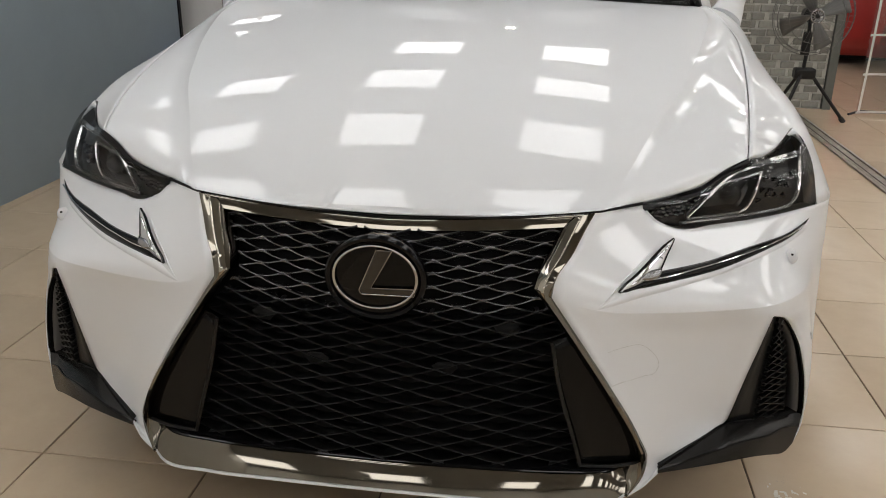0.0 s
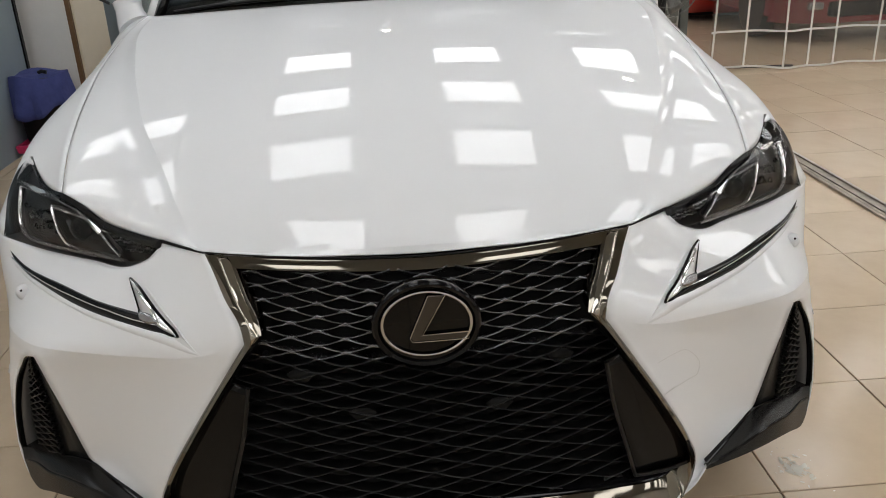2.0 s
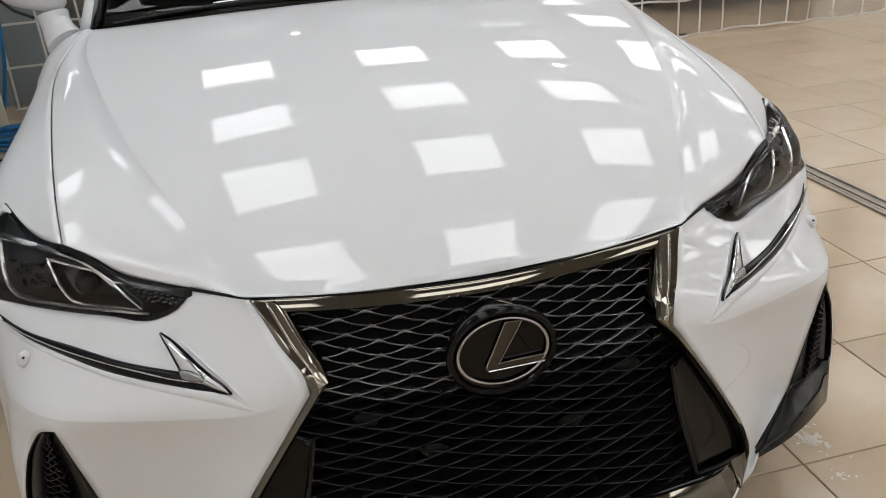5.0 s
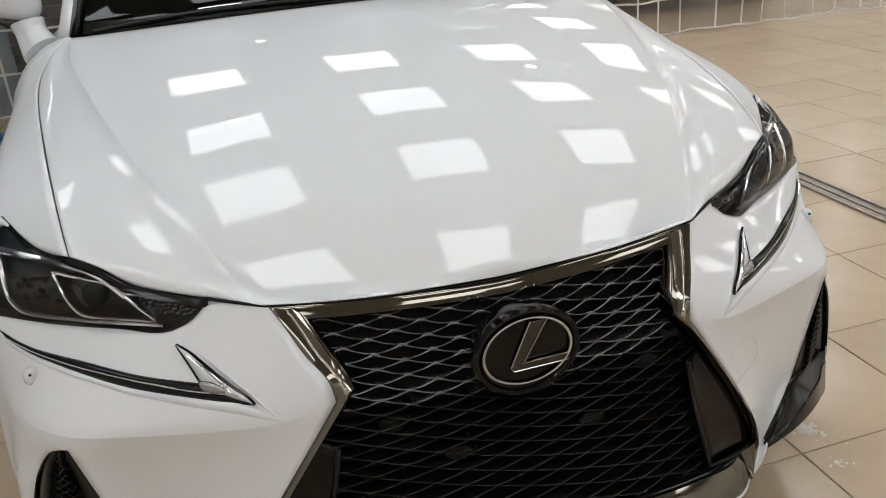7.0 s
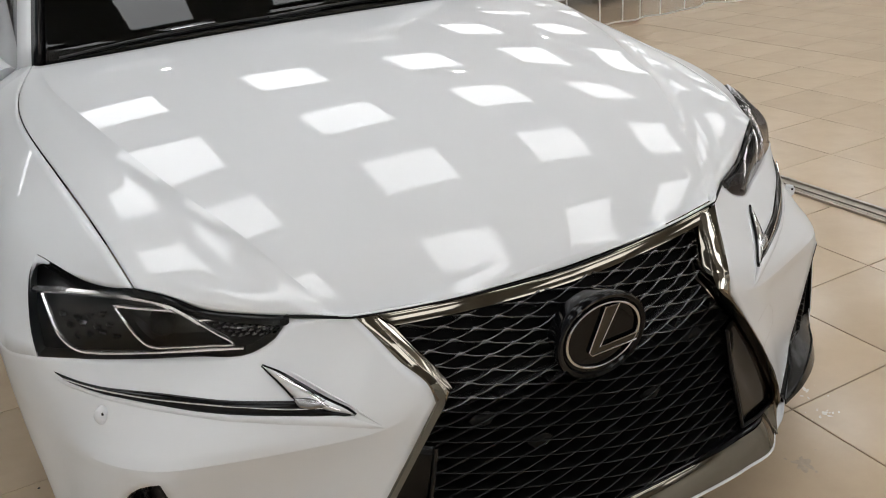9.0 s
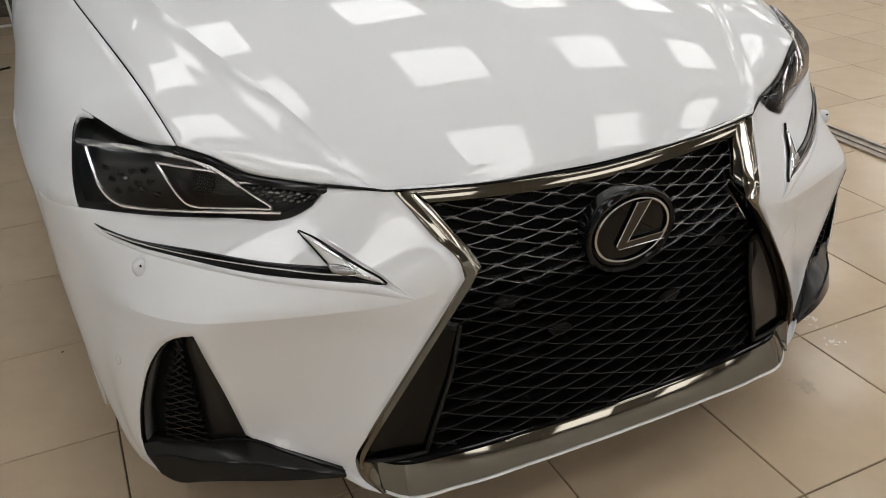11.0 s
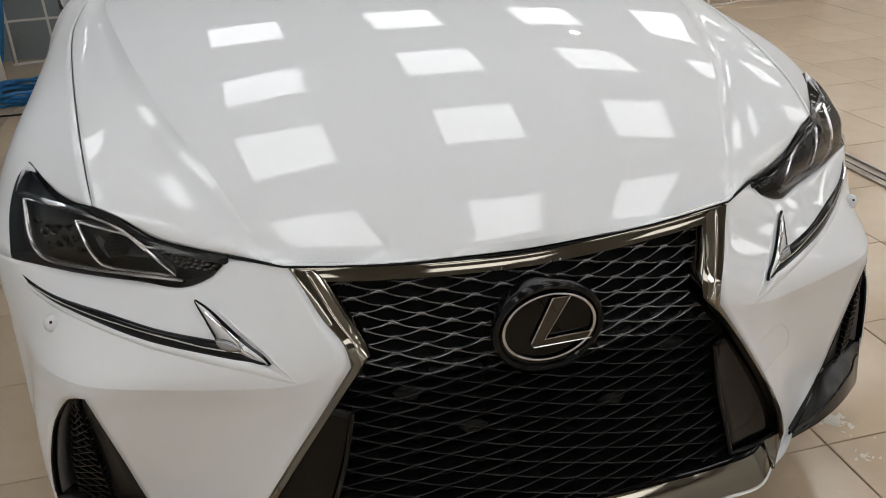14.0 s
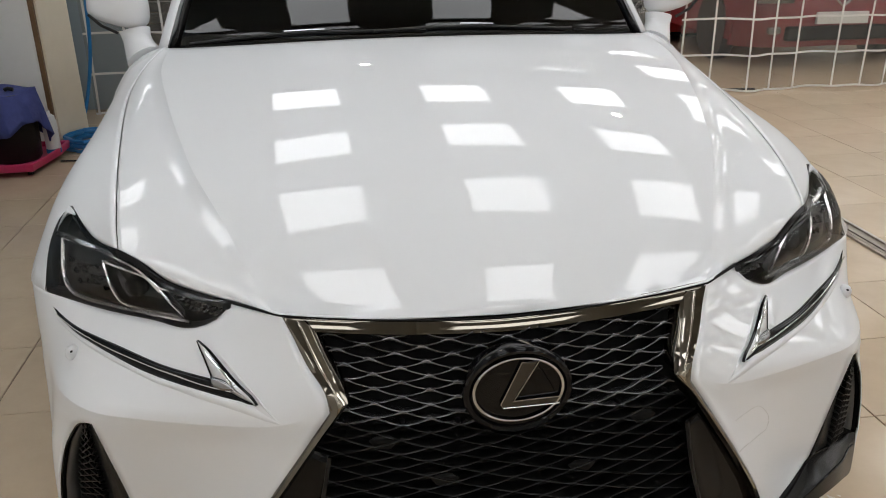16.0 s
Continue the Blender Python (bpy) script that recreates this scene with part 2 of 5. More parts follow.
def sweep(bm, points, profile, normals, closed_profile=True):
    """A bar along points: profile is a list of (a, b), a along normals and b along the sideways direction."""
    p, nn = np.array(points, float), np.array(normals, float)
    rings = []
    for i in range(len(p)):
        d = p[min(i + 1, len(p) - 1)] - p[max(i - 1, 0)]
        d /= np.linalg.norm(d)
        nrm = nn[i] - d * (nn[i] @ d)
        nrm /= np.linalg.norm(nrm)
        side = np.cross(d, nrm)
        rings.append([p[i] + a * nrm + b * side for a, b in profile])
    rows = add_grid(bm, rings, close=closed_profile)
    if closed_profile:
        bm.faces.new(rows[0][::-1])
        bm.faces.new(rows[-1])


def part(name, bm, mat, parent=None, label="", weld=0.0005, thick=0.0, bevel=0.0, smooth=True, sharp=35, normals=True):
    if weld:
        bmesh.ops.remove_doubles(bm, verts=bm.verts, dist=weld)
    if normals:
        bmesh.ops.recalc_face_normals(bm, faces=bm.faces)
    for v in bm.verts:
        v.co *= U
    me = bpy.data.meshes.new(name)
    bm.to_mesh(me)
    bm.free()
    for poly in me.polygons:
        poly.use_smooth = smooth
    if smooth:
        me.set_sharp_from_angle(angle=radians(sharp))
    me.materials.append(mat)
    ob = new(name, me)
    if parent is not None:
        ob.parent = parent
    if label:
        ob["label"] = label
    if thick:
        md = ob.modifiers.new("thickness", "SOLIDIFY")
        md.thickness, md.offset = thick, -1
    if bevel:
        md = ob.modifiers.new("bevel", "BEVEL")
        md.width, md.segments = bevel, 2
    return ob


def sheet(name, grids, mat, parent, label="", thick=0.003, both=True, sharp=45, outward=None):
    """A panel from one or more right-hand grids, mirrored to the other side where both is set."""
    bm = bmesh.new()
    for g in grids:
        add_grid(bm, g)
        if both:
            add_grid(bm, flip(g)[:, ::-1])
    bmesh.ops.remove_doubles(bm, verts=bm.verts, dist=0.0006)
    bmesh.ops.recalc_face_normals(bm, faces=bm.faces)
    if outward is not None and sum((f.normal.dot(Vector(outward)) * f.calc_area() for f in bm.faces)) < 0:
        bmesh.ops.reverse_faces(bm, faces=bm.faces)
    return part(name, bm, mat, parent, label, weld=0, thick=thick, sharp=sharp, normals=False)


def thing(name, label, category, place=(0, 0, 0), group="", kind=""):
    e = new(name)
    e.location = Vector(place) * U
    return tagged(e, label, category, group, kind)



# ---- the car: centre line on x = 0, nose towards -y ----
car = thing("car", "glossy white sports sedan with black spindle grille, parked on tiled floor", "car")

# border lines of the right half
CREASE = [(0.404, 0.003, 0.734), (0.431, 0.053, 0.775), (0.466, 0.117, 0.816), (0.505, 0.208, 0.8595), (0.549, 0.307, 0.8985), (0.594, 0.420, 0.9305), (0.627, 0.533, 0.956), (0.660, 0.650, 0.981), (0.690, 0.775, 1.004), (0.718, 0.900, 1.023), (0.742, 1.030, 1.040), (0.757, 1.300, 1.064)]
SHUT = [(0.719, 0.212, 0.836), (0.728, 0.257, 0.860), (0.7385, 0.328, 0.883), (0.751, 0.408, 0.903), (0.766, 0.507, 0.9215), (0.783, 0.622, 0.939), (0.802, 0.756, 0.9565), (0.822, 0.912, 0.975), (0.834, 1.070, 0.996), (0.829, 1.160, 1.014), (0.806, 1.250, 1.044), (0.772, 1.305, 1.068)]
LAMP_TOP = [(0.404, 0.003, 0.774), (0.450, 0.040, 0.771), (0.496, 0.0755, 0.7686), (0.560, 0.108, 0.779), (0.622, 0.145, 0.792), (0.668, 0.176, 0.818), (0.719, 0.212, 0.836)]
LAMP_WING = [(0.719, 0.212, 0.836), (0.749, 0.252, 0.829), (0.773, 0.283, 0.830), (0.797, 0.321, 0.834), (0.816, 0.354, 0.842), (0.835, 0.390, 0.851), (0.857, 0.426, 0.860)]
LAMP_OUT = [(0.857, 0.426, 0.860), (0.875, 0.405, 0.840), (0.885, 0.383, 0.816), (0.892, 0.364, 0.791), (0.898, 0.350, 0.762), (0.901, 0.332, 0.736), (0.9005, 0.304, 0.7165)]
LAMP_LOW = [(0.496, 0.0755, 0.7686), (0.520, 0.070, 0.741), (0.560, 0.076, 0.721), (0.660, 0.142, 0.712), (0.780, 0.222, 0.709), (0.9005, 0.304, 0.7165)]
FRAME_OUT = [(0.404, 0.003, 0.774), (0.384, -0.030, 0.745), (0.360, -0.075, 0.706), (0.330, -0.122, 0.668), (0.326, -0.130, 0.640)]
FRAME_LOW = [(0.326, -0.130, 0.640), (0.380, -0.128, 0.560), (0.452, -0.120, 0.450), (0.515, -0.105, 0.340), (0.537, -0.094, 0.285), (0.532, -0.098, 0.245), (0.502, -0.126, 0.214)]
RIDGE = [(0.326, -0.130, 0.640), (0.409, -0.120, 0.613), (0.520, -0.078, 0.598), (0.660, -0.022, 0.588), (0.772, 0.022, 0.584), (0.850, 0.115, 0.580), (0.905, 0.262, 0.577)]
CORNER = [(0.9005, 0.304, 0.7165), (0.903, 0.280, 0.650), (0.905, 0.262, 0.577)]


def edge(line, n, smooth=True):
    return curve(line, n, smooth)


# hood: a crowned height field inside the creases
hood_z = spline([-0.026, 0.01, 0.05, 0.12, 0.22, 0.36, 0.55, 0.80, 1.0, 1.20], [0.7578, 0.7862, 0.8138, 0.8563, 0.9069, 0.9597, 1.0092, 1.0536, 1.0795, 1.0950])
crease_z = spline([p[1] for p in CREASE], [p[2] for p in CREASE])
crease_x = spline([p[1] for p in CREASE], [p[0] for p in CREASE])


def hood_height(x, y):
    yc = np.clip(y, 0.003, 1.3)
    c, e, u = hood_z(y), crease_z(yc), np.abs(x) / crease_x(yc)
    z = c + (e - c) * u**2
    # the front edge turns down in a short lip
    d = np.clip((y + 0.026 - 0.029 * u**2.3) / (0.011 + 0.045 * np.minimum(u, 1) ** 6), 0, 1)
    return z + (0.750 + 0.024 * u**1.5 - z) * (1 - d) ** 3


NV = 72
ease = np.linspace(0, 1, NV + 1) ** 1.6
cy, ry = -0.026 + 1.196 * ease, 0.003 + 1.297 * ease
us = np.linspace(0, 1, 33)
mid = np.zeros((NV + 1, 33, 3))
for j in range(NV + 1):
    yy = cy[j] + (ry[j] - cy[j]) * us**2.3
    xx = crease_x(ry[j]) * us
    mid[j] = np.stack([xx, yy, hood_height(xx, yy)], 1)
crease = mid[:, -1]
shut_line = edge(SHUT, 200)
for _ in range(250):
    shut_line[1:-1] += 0.25 * (shut_line[:-2] + shut_line[2:] - 2 * shut_line[1:-1])
shut_y = 0.212 + 1.093 * ease
shut_in = np.stack([np.interp(shut_y, shut_line[:, 1], shut_line[:, k]) for k in range(3)], 1)
shut_in[:, 0] -= 0.002
outer = coons(edge(LAMP_TOP, 30), edge([crease[-1], shut_in[-1]], 30), crease, shut_in)
shut_x = spline([-0.05] + [p[1] for p in SHUT[:9]] + [1.3], [0.672] + [p[0] for p in SHUT[:9]] + [0.840])
shut_z = spline([-0.05] + [p[1] for p in SHUT[:9]] + [1.3], [0.730] + [p[2] for p in SHUT[:9]] + [1.040])


def outer_field(x, y):
    """Height of the hood between the crease and the shut line."""
    xc, zc = crease_x(y), np.interp(y, crease[:, 1], crease[:, 2])
    u = np.clip((x - xc) / (shut_x(y) - xc), 0, 1.1)
    hollow = -0.013 * (1 - np.exp(-u / 0.22)) * np.clip(1 - u, 0, 1) ** 1.3
    swell = 0.004 * np.exp(-((u - 0.66) / 0.26) ** 2) * np.clip((1 - u) / 0.3, 0, 1)
    return zc + (shut_z(y) - zc) * u + hollow + swell * np.clip((1.2 - y) / 0.4, 0, 1)


flat = outer_field(outer[..., 0], outer[..., 1])
front_off, side_off = outer[0, :, 2] - flat[0], outer[:, -1, 2] - flat[:, -1]
reach = np.clip(1 - (outer[..., 1] - outer[0, :, 1][None]) / 0.16, 0, 1) ** 2.5
reach[:, 0] = 0
free_z = flat + front_off[None] * reach + side_off[:, None] * (np.linspace(0, 1, 31)[None] ** 3) * (1 - reach)
outer[1:-1, 1:-1, 2] = free_z[1:-1, 1:-1]
for _ in range(300):
    z = outer[..., 2]
    outer[1:-1, 1:-1, 2] += 0.5 * ((z[:-2, 1:-1] + z[2:, 1:-1] + z[1:-1, :-2] + z[1:-1, 2:]) / 4 - z[1:-1, 1:-1])
side_u, side_v = np.linspace(0, 1, 31)[None, :], np.linspace(0, 1, NV + 1)[:, None]
outer[..., 2] += 0.006 * np.sin(np.pi * side_u) * np.sin(np.pi * np.clip(side_v * 1.3, 0, 1)) ** 0.6 * (2 * side_u - 0.7)
sheet("hood", [mid, outer], PAINT, car, "white hood with raised centre and two sharp creases", 0.004, outward=(0, 0, 1), sharp=9)
under = np.concatenate([mid[::3, ::4], outer[::3, 4::4]], 1) + v3((0, 0.015, -0.03))
sheet("engine_bay_liner", [under], MATT, car, thick=0.002)

# fenders
front_edge = np.concatenate([edge(LAMP_WING, 10), edge(LAMP_OUT, 8)[1:]])


shut_out = shut_line.copy()
shut_out[:, 0] += 0.002


def shut_at(y):
    return v3([float(np.interp(y, shut_out[:, 1], shut_out[:, k])) for k in range(3)])


# sections of the fender from the shut line over the crown to the shoulder
CROWN = {0.212: [(0.755, 0.826), (0.800, 0.810), (0.835, 0.786), (0.862, 0.752), (0.880, 0.7165)],
         0.30: [(0.758, 0.853), (0.785, 0.834), (0.825, 0.818), (0.858, 0.796), (0.882, 0.762), (0.8995, 0.7165)],
         0.36: [(0.780, 0.869), (0.819, 0.845), (0.858, 0.823), (0.893, 0.791), (0.922, 0.756), (0.943, 0.714)],
         0.40: [(0.795, 0.881), (0.841, 0.855), (0.877, 0.835), (0.912, 0.804), (0.940, 0.758), (0.957, 0.713)],
         0.45: [(0.800, 0.894), (0.850, 0.873), (0.893, 0.851), (0.925, 0.820), (0.952, 0.772), (0.970, 0.712)],
         0.60: [(0.835, 0.925), (0.885, 0.905), (0.925, 0.875), (0.955, 0.835), (0.977, 0.785), (0.990, 0.725)],
         0.76: [(0.850, 0.940), (0.894, 0.910), (0.935, 0.872), (0.968, 0.828), (0.990, 0.780), (1.000, 0.735)],
         0.95: [(0.870, 0.950), (0.912, 0.912), (0.947, 0.870), (0.977, 0.820), (0.995, 0.775), (1.000, 0.742)],
         1.15: [(0.872, 0.985), (0.912, 0.945), (0.945, 0.900), (0.974, 0.842), (0.990, 0.790), (0.995, 0.755)],
         1.35: [(0.855, 1.035), (0.900, 1.000), (0.940, 0.945), (0.968, 0.885), (0.983, 0.820), (0.985, 0.770)]}
stations = []
for y, rest in CROWN.items():
    first = shut_at(min(y, 1.305))
    stations.append(curve([first] + [(x, y, z) for x, z in rest], 200))
stations = np.array(stations)
station_y = list(CROWN)
blend = [spline(station_y, row) for row in np.eye(len(station_y))]


def fender_at(y, w):
    """A point of the fender's skin at a station and a share of the way from shut line to shoulder."""
    k = np.array([float(f(np.array([y]))[0]) for f in blend])
    i = min(int(w * 200), 199)
    row = stations[:, i] + (stations[:, i + 1] - stations[:, i]) * (w * 200 - i)
    p = k @ row
    p[1] = y if w > 0.02 or y < 1.30 else p[1]
    return p


# share at which each point of the lamp's rim sits
share = []
for p in front_edge:
    line = np.array([fender_at(p[1], w) for w in np.linspace(0, 1, 81)])
    share.append(float(np.argmin(np.linalg.norm(line - p, axis=1))) / 80)
share = np.maximum.accumulate(np.array(share))
share[0], share[-1] = 0, 1
share = share + np.linspace(0, 1e-3, len(share)) * (1 - share)
ease_f = np.linspace(0, 1, 31) ** 1.5
cols = []
for p, w in zip(front_edge, share):
    ysc = p[1] + (1.35 - p[1]) * ease_f
    col = np.array([fender_at(y, w) for y in ysc])
    fall = np.clip(1 - (ysc - p[1]) / 0.10, 0, 1) ** 3
    cols.append(col + (p - col[0])[None] * fall[:, None])
cols[0] = np.array([shut_at(min(y, 1.305)) for y in front_edge[0][1] + (1.35 - front_edge[0][1]) * ease_f])
fender_top = np.stack(cols, 1)
for _ in range(50):
    g = fender_top
    fender_top[1:-1, 1:-1] += 0.5 * ((g[:-2, 1:-1] + g[2:, 1:-1] + g[1:-1, :-2] + g[1:-1, 2:]) / 4 - g[1:-1, 1:-1])
shoulder = fender_top[:, -1]
WHEEL_Y, WHEEL_Z, ARCH_R = 0.83, 0.36, 0.385


def arch_z(y):
    k = ARCH_R**2 - (y - WHEEL_Y) ** 2
    return WHEEL_Z + math.sqrt(k) if k > 0 else 0.2


side_low = np.stack([shoulder + (np.array([(x - 0.004, y, max(0.2, arch_z(y))) for x, y, z in shoulder]) - shoulder) * k for k in np.linspace(0, 1, 8)])
for s in (1, -1):
    gs = [fender_top, side_low[:, 6:]]
    gs = gs if s > 0 else [flip(g)[:, ::-1] for g in gs]
    sheet("fender", gs, PAINT, car, "", 0.003, both=False, outward=(s, 0, 0.3))

# front bumper
top_line = np.concatenate([edge(LAMP_TOP[:3], 8, False), edge(LAMP_LOW, 22)[1:]])
n_in = 22
ridge_in, ridge_out = edge(RIDGE[:5], n_in), edge(RIDGE[4:], 8)
ridge = np.concatenate([ridge_in, ridge_out[1:]])
upper = coons(ridge, top_line, edge(FRAME_OUT, 16)[::-1], edge(CORNER, 16)[::-1], lambda u, v: (0, -0.005 * math.sin(math.pi * v) * math.sin(math.pi * u) ** 0.7, 0))
for _ in range(60):
    g = upper.copy()
    upper[1:-1, 1:-1] += 0.5 * ((g[:-2, 1:-1] + g[2:, 1:-1] + g[1:-1, :-2] + g[1:-1, 2:]) / 4 - g[1:-1, 1:-1])
DUCT_IN = [(0.7695, 0.028, 0.562), (0.758, 0.028, 0.512), (0.7366, 0.026, 0.428), (0.710, 0.0275, 0.312), (0.640, -0.030, 0.290), (0.563, -0.090, 0.268)]
DUCT_OUT = [(0.7695, 0.028, 0.562), (0.798, 0.056, 0.549), (0.828, 0.088, 0.513), (0.853, 0.100, 0.470), (0.869, 0.108, 0.425), (0.882, 0.115, 0.380), (0.890, 0.119, 0.335), (0.894, 0.120, 0.295), (0.891, 0.117, 0.258), (0.872, 0.092, 0.232)]
duct_in = np.concatenate([edge([RIDGE[4], DUCT_IN[0]], 2), edge(DUCT_IN, 18, False)[1:]])
duct_out = np.concatenate([edge([RIDGE[4], DUCT_OUT[0]], 2), edge(DUCT_OUT, 18)[1:]])
lower = coons(ridge_in, edge([FRAME_LOW[-1], (0.535, -0.112, 0.236), DUCT_IN[-1]], n_in), edge(FRAME_LOW, 20), duct_in, lambda u, v: (0, 0.024 * math.sin(math.pi * u) ** 0.8 * math.sin(math.pi * v**0.62), 0))
corner_out = edge([RIDGE[-1], (0.917, 0.264, 0.48), (0.925, 0.252, 0.40), (0.920, 0.222, 0.32), (0.902, 0.150, 0.235)], 20)
side = coons(ridge_out, edge([DUCT_OUT[-1], (0.902, 0.150, 0.235)], 8), duct_out, corner_out)
flank_l = np.concatenate([edge(CORNER, 16), corner_out[1:]])
flank_r = curve([(0.970, 0.450, 0.712), (0.973, 0.448, 0.58), (0.968, 0.424, 0.45), (0.955, 0.400, 0.34), (0.930, 0.375, 0.22)], len(flank_l) - 1)
flank = np.stack([flank_l + (flank_r - flank_l) * k + v3((0.010, -0.006, 0)) * math.sin(math.pi * k) for k in np.linspace(0, 1, 9)], 1)
shell = [upper, lower, side, flank]


def soften(ob, s):
    """Round the horizontal ridge of a bumper corner."""
    bm = bmesh.new()
    bm.from_mesh(ob.data)
    near = [v for v in bm.verts if not v.is_boundary and abs(v.co.z / U - float(np.interp(abs(v.co.x) / U, ridge[:, 0], ridge[:, 2]))) < 0.030 and abs(v.co.x) / U > 0.36]
    seam = [v for v in bm.verts if not v.is_boundary and np.abs(np.array([abs(v.co.x), v.co.y, v.co.z]) / U - flank_l).max(1).min() < 0.035]
    for verts, count in ((near, 7), (seam, 5)):
        for _ in range(count):
            bmesh.ops.smooth_vert(bm, verts=verts, factor=0.5, use_axis_x=True, use_axis_y=True, use_axis_z=True)
    bm.to_mesh(ob.data)
    bm.free()
    return ob


bumper = soften(sheet("bumper_corner", shell, PAINT, car, "white front bumper corner", 0.003, both=False, outward=(0, -1, 0.1)), 1)
soften(sheet("bumper_corner", [flip(g)[:, ::-1] for g in shell], PAINT, car, "white front bumper corner", 0.003, both=False, outward=(0, -1, 0.1)), -1)
for s in (1, -1):
    sheet("bumper_liner", [np.concatenate([upper[::3, ::3] + v3((0, 0.06, -0.01))]) * v3((s, 1, 1))], MATT, car, thick=0.002, both=False)

# dark lining along the rear edge of the bumper, at the wheel arch
for s in (1, -1):
    rear = flank_r[np.array(flank_r[:, 2] < 0.49)]
    bm = bmesh.new()
    add_tube(bm, [(p + v3((-0.002, 0.010, 0))) * v3((s, 1, 1)) for p in rear], np.linspace(0.001, 0.009, len(rear)), 8)
    part("arch_lip", bm, SATIN, car, "black lining of the wheel arch")

# thin painted lip below the grille
LIP = [(0.500, -0.124, 0.216), (0.470, -0.150, 0.209), (0.36, -0.174, 0.211), (0.20, -0.184, 0.214), (0, -0.188, 0.215)]
half = edge(LIP, 30)
lip_line = np.concatenate([half, flip(half)[::-1][1:]])
bm = bmesh.new()
sweep(bm, lip_line, [(-0.012, 0.0), (0.002, -0.0005), (0.0045, 0.002), (0.003, 0.0055), (-0.012, 0.007)], [(0, -1, 0.1)] * len(lip_line))
part("bumper_lip", bm, PAINT, car)


# ---- spindle grille ----
def grille_y(x, z):
    zs = [0.20, 0.27, 0.40, 0.55, 0.62, 0.67, 0.71, 0.76]
    ys = [-0.150, -0.146, -0.140, -0.132, -0.120, -0.094, -0.060, -0.012]
    return float(np.interp(z, zs, ys)) + 0.24 * x * x


def half_width(z):
    """Half the opening's width at a height."""
    return float(np.interp(z, [0.215, 0.25, 0.28, 0.34, 0.45, 0.56, 0.645, 0.665, 0.706, 0.745, 0.765], [0.47, 0.515, 0.521, 0.498, 0.433, 0.356, 0.287, 0.291, 0.326, 0.356, 0.369]))


zz = np.linspace(0.215, 0.765, 24)
back = np.array([[(x, grille_y(x, z) + 0.035, z) for x in np.linspace(-half_width(z) - 0.02, half_width(z) + 0.02, 21)] for z in zz])
grille = sheet("grille", [back], MATT, car, "black mesh spindle grille", 0.003, both=False, outward=(0, -1, 0))


def mesh_pitch(z):
    """Width of a mesh cell at a height."""
    return float(np.interp(z, [0.38, 0.52, 0.60, 0.68, 0.725], [0.120, 0.105, 0.0995, 0.0985, 0.1065]))


def mesh_step(z):
    """Height between two rows of nodes."""
    return float(np.interp(z, [0.36, 0.40, 0.53, 0.60, 0.68, 0.72], [0.0178, 0.0168, 0.0145, 0.0132, 0.0100, 0.0101]))


def mesh_width(z):
    """Half the width of the mesh: the blades close off the lower corners."""
    w = half_width(min(max(z, 0.215), 0.765)) + 0.004
    return min(w, float(np.interp(z, [0.27, 0.34, 0.45, 0.54], [0.407, 0.387, 0.354, 0.334]))) if z < 0.546 else w


def mesh_bar(bm, run):
    """One scalloped fin of the mesh: run holds point, half thickness and upward lean."""
    rings = []
    for i, (p, a, lean) in enumerate(run):
        d = run[min(i + 1, len(run) - 1)][0] - run[max(i - 1, 0)][0]
        d /= np.linalg.norm(d)
        n = v3((0, -1, lean))
        n -= d * (n @ d)
        n /= np.linalg.norm(n)
        w = np.cross(d, n)
        rings.append([p + n * u + w * a * v for u, v in ((-0.026, -0.5), (-0.020, -0.9), (-0.004, -0.8), (0.0, -1.0), (0.0026, -0.5), (0.0032, 0.0), (0.0026, 0.5), (0.0, 1.0), (-0.004, 0.8), (-0.020, 0.9), (-0.026, 0.5))])
    rows = add_grid(bm, rings, close=True)
    bm.faces.new(rows[0][::-1])
    bm.faces.new(rows[-1])


level, odd = 0.7195 + 2 * 0.0101, 0
while level > 0.268:
    step, pitch = mesh_step(level), mesh_pitch(level)
    bow = float(np.interp(level, [0.50, 0.66], [1.35, 1.75]))
    thin = float(np.interp(level, [0.50, 0.66], [0.0012, 0.0015]))
    knot = float(np.interp(level, [0.50, 0.66], [0.0008, 0.0026]))
    lean = float(np.interp(level, [0.56, 0.62, 0.72], [0.0, 0.25, 0.9]))
    runs, run = [], []
    for x in np.arange(-0.525, 0.5251, pitch / 22):
        f = (x / pitch + 0.5 * odd) % 1.0
        z = level + 0.14 * x * x * float(np.interp(level, [0.3, 0.68], [0.3, 1.0])) - step * (1 - abs(2 * f - 1) ** bow)
        if abs(x) < mesh_width(z) and z < 0.728 + 0.14 * x * x:
            away = min(f, 1 - f) * pitch
            run.append((v3((x, grille_y(x, z), z)), thin + knot * math.exp(-(away / 0.0075) ** 2), lean))
        elif run:
            runs.append(run)
            run = []
    if run:
        runs.append(run)
    bm = bmesh.new()
    for run in runs:
        if len(run) > 2:
            mesh_bar(bm, run)
    if len(bm.verts):
        # rows above 0.60 take the lightened copy, as if catching the ceiling panels
        part("grille_bar", bm, MESHLIT if level > 0.60 else MESHBLACK, grille, sharp=60)
    else:
        bm.free()
    level -= step
    odd = 1 - odd
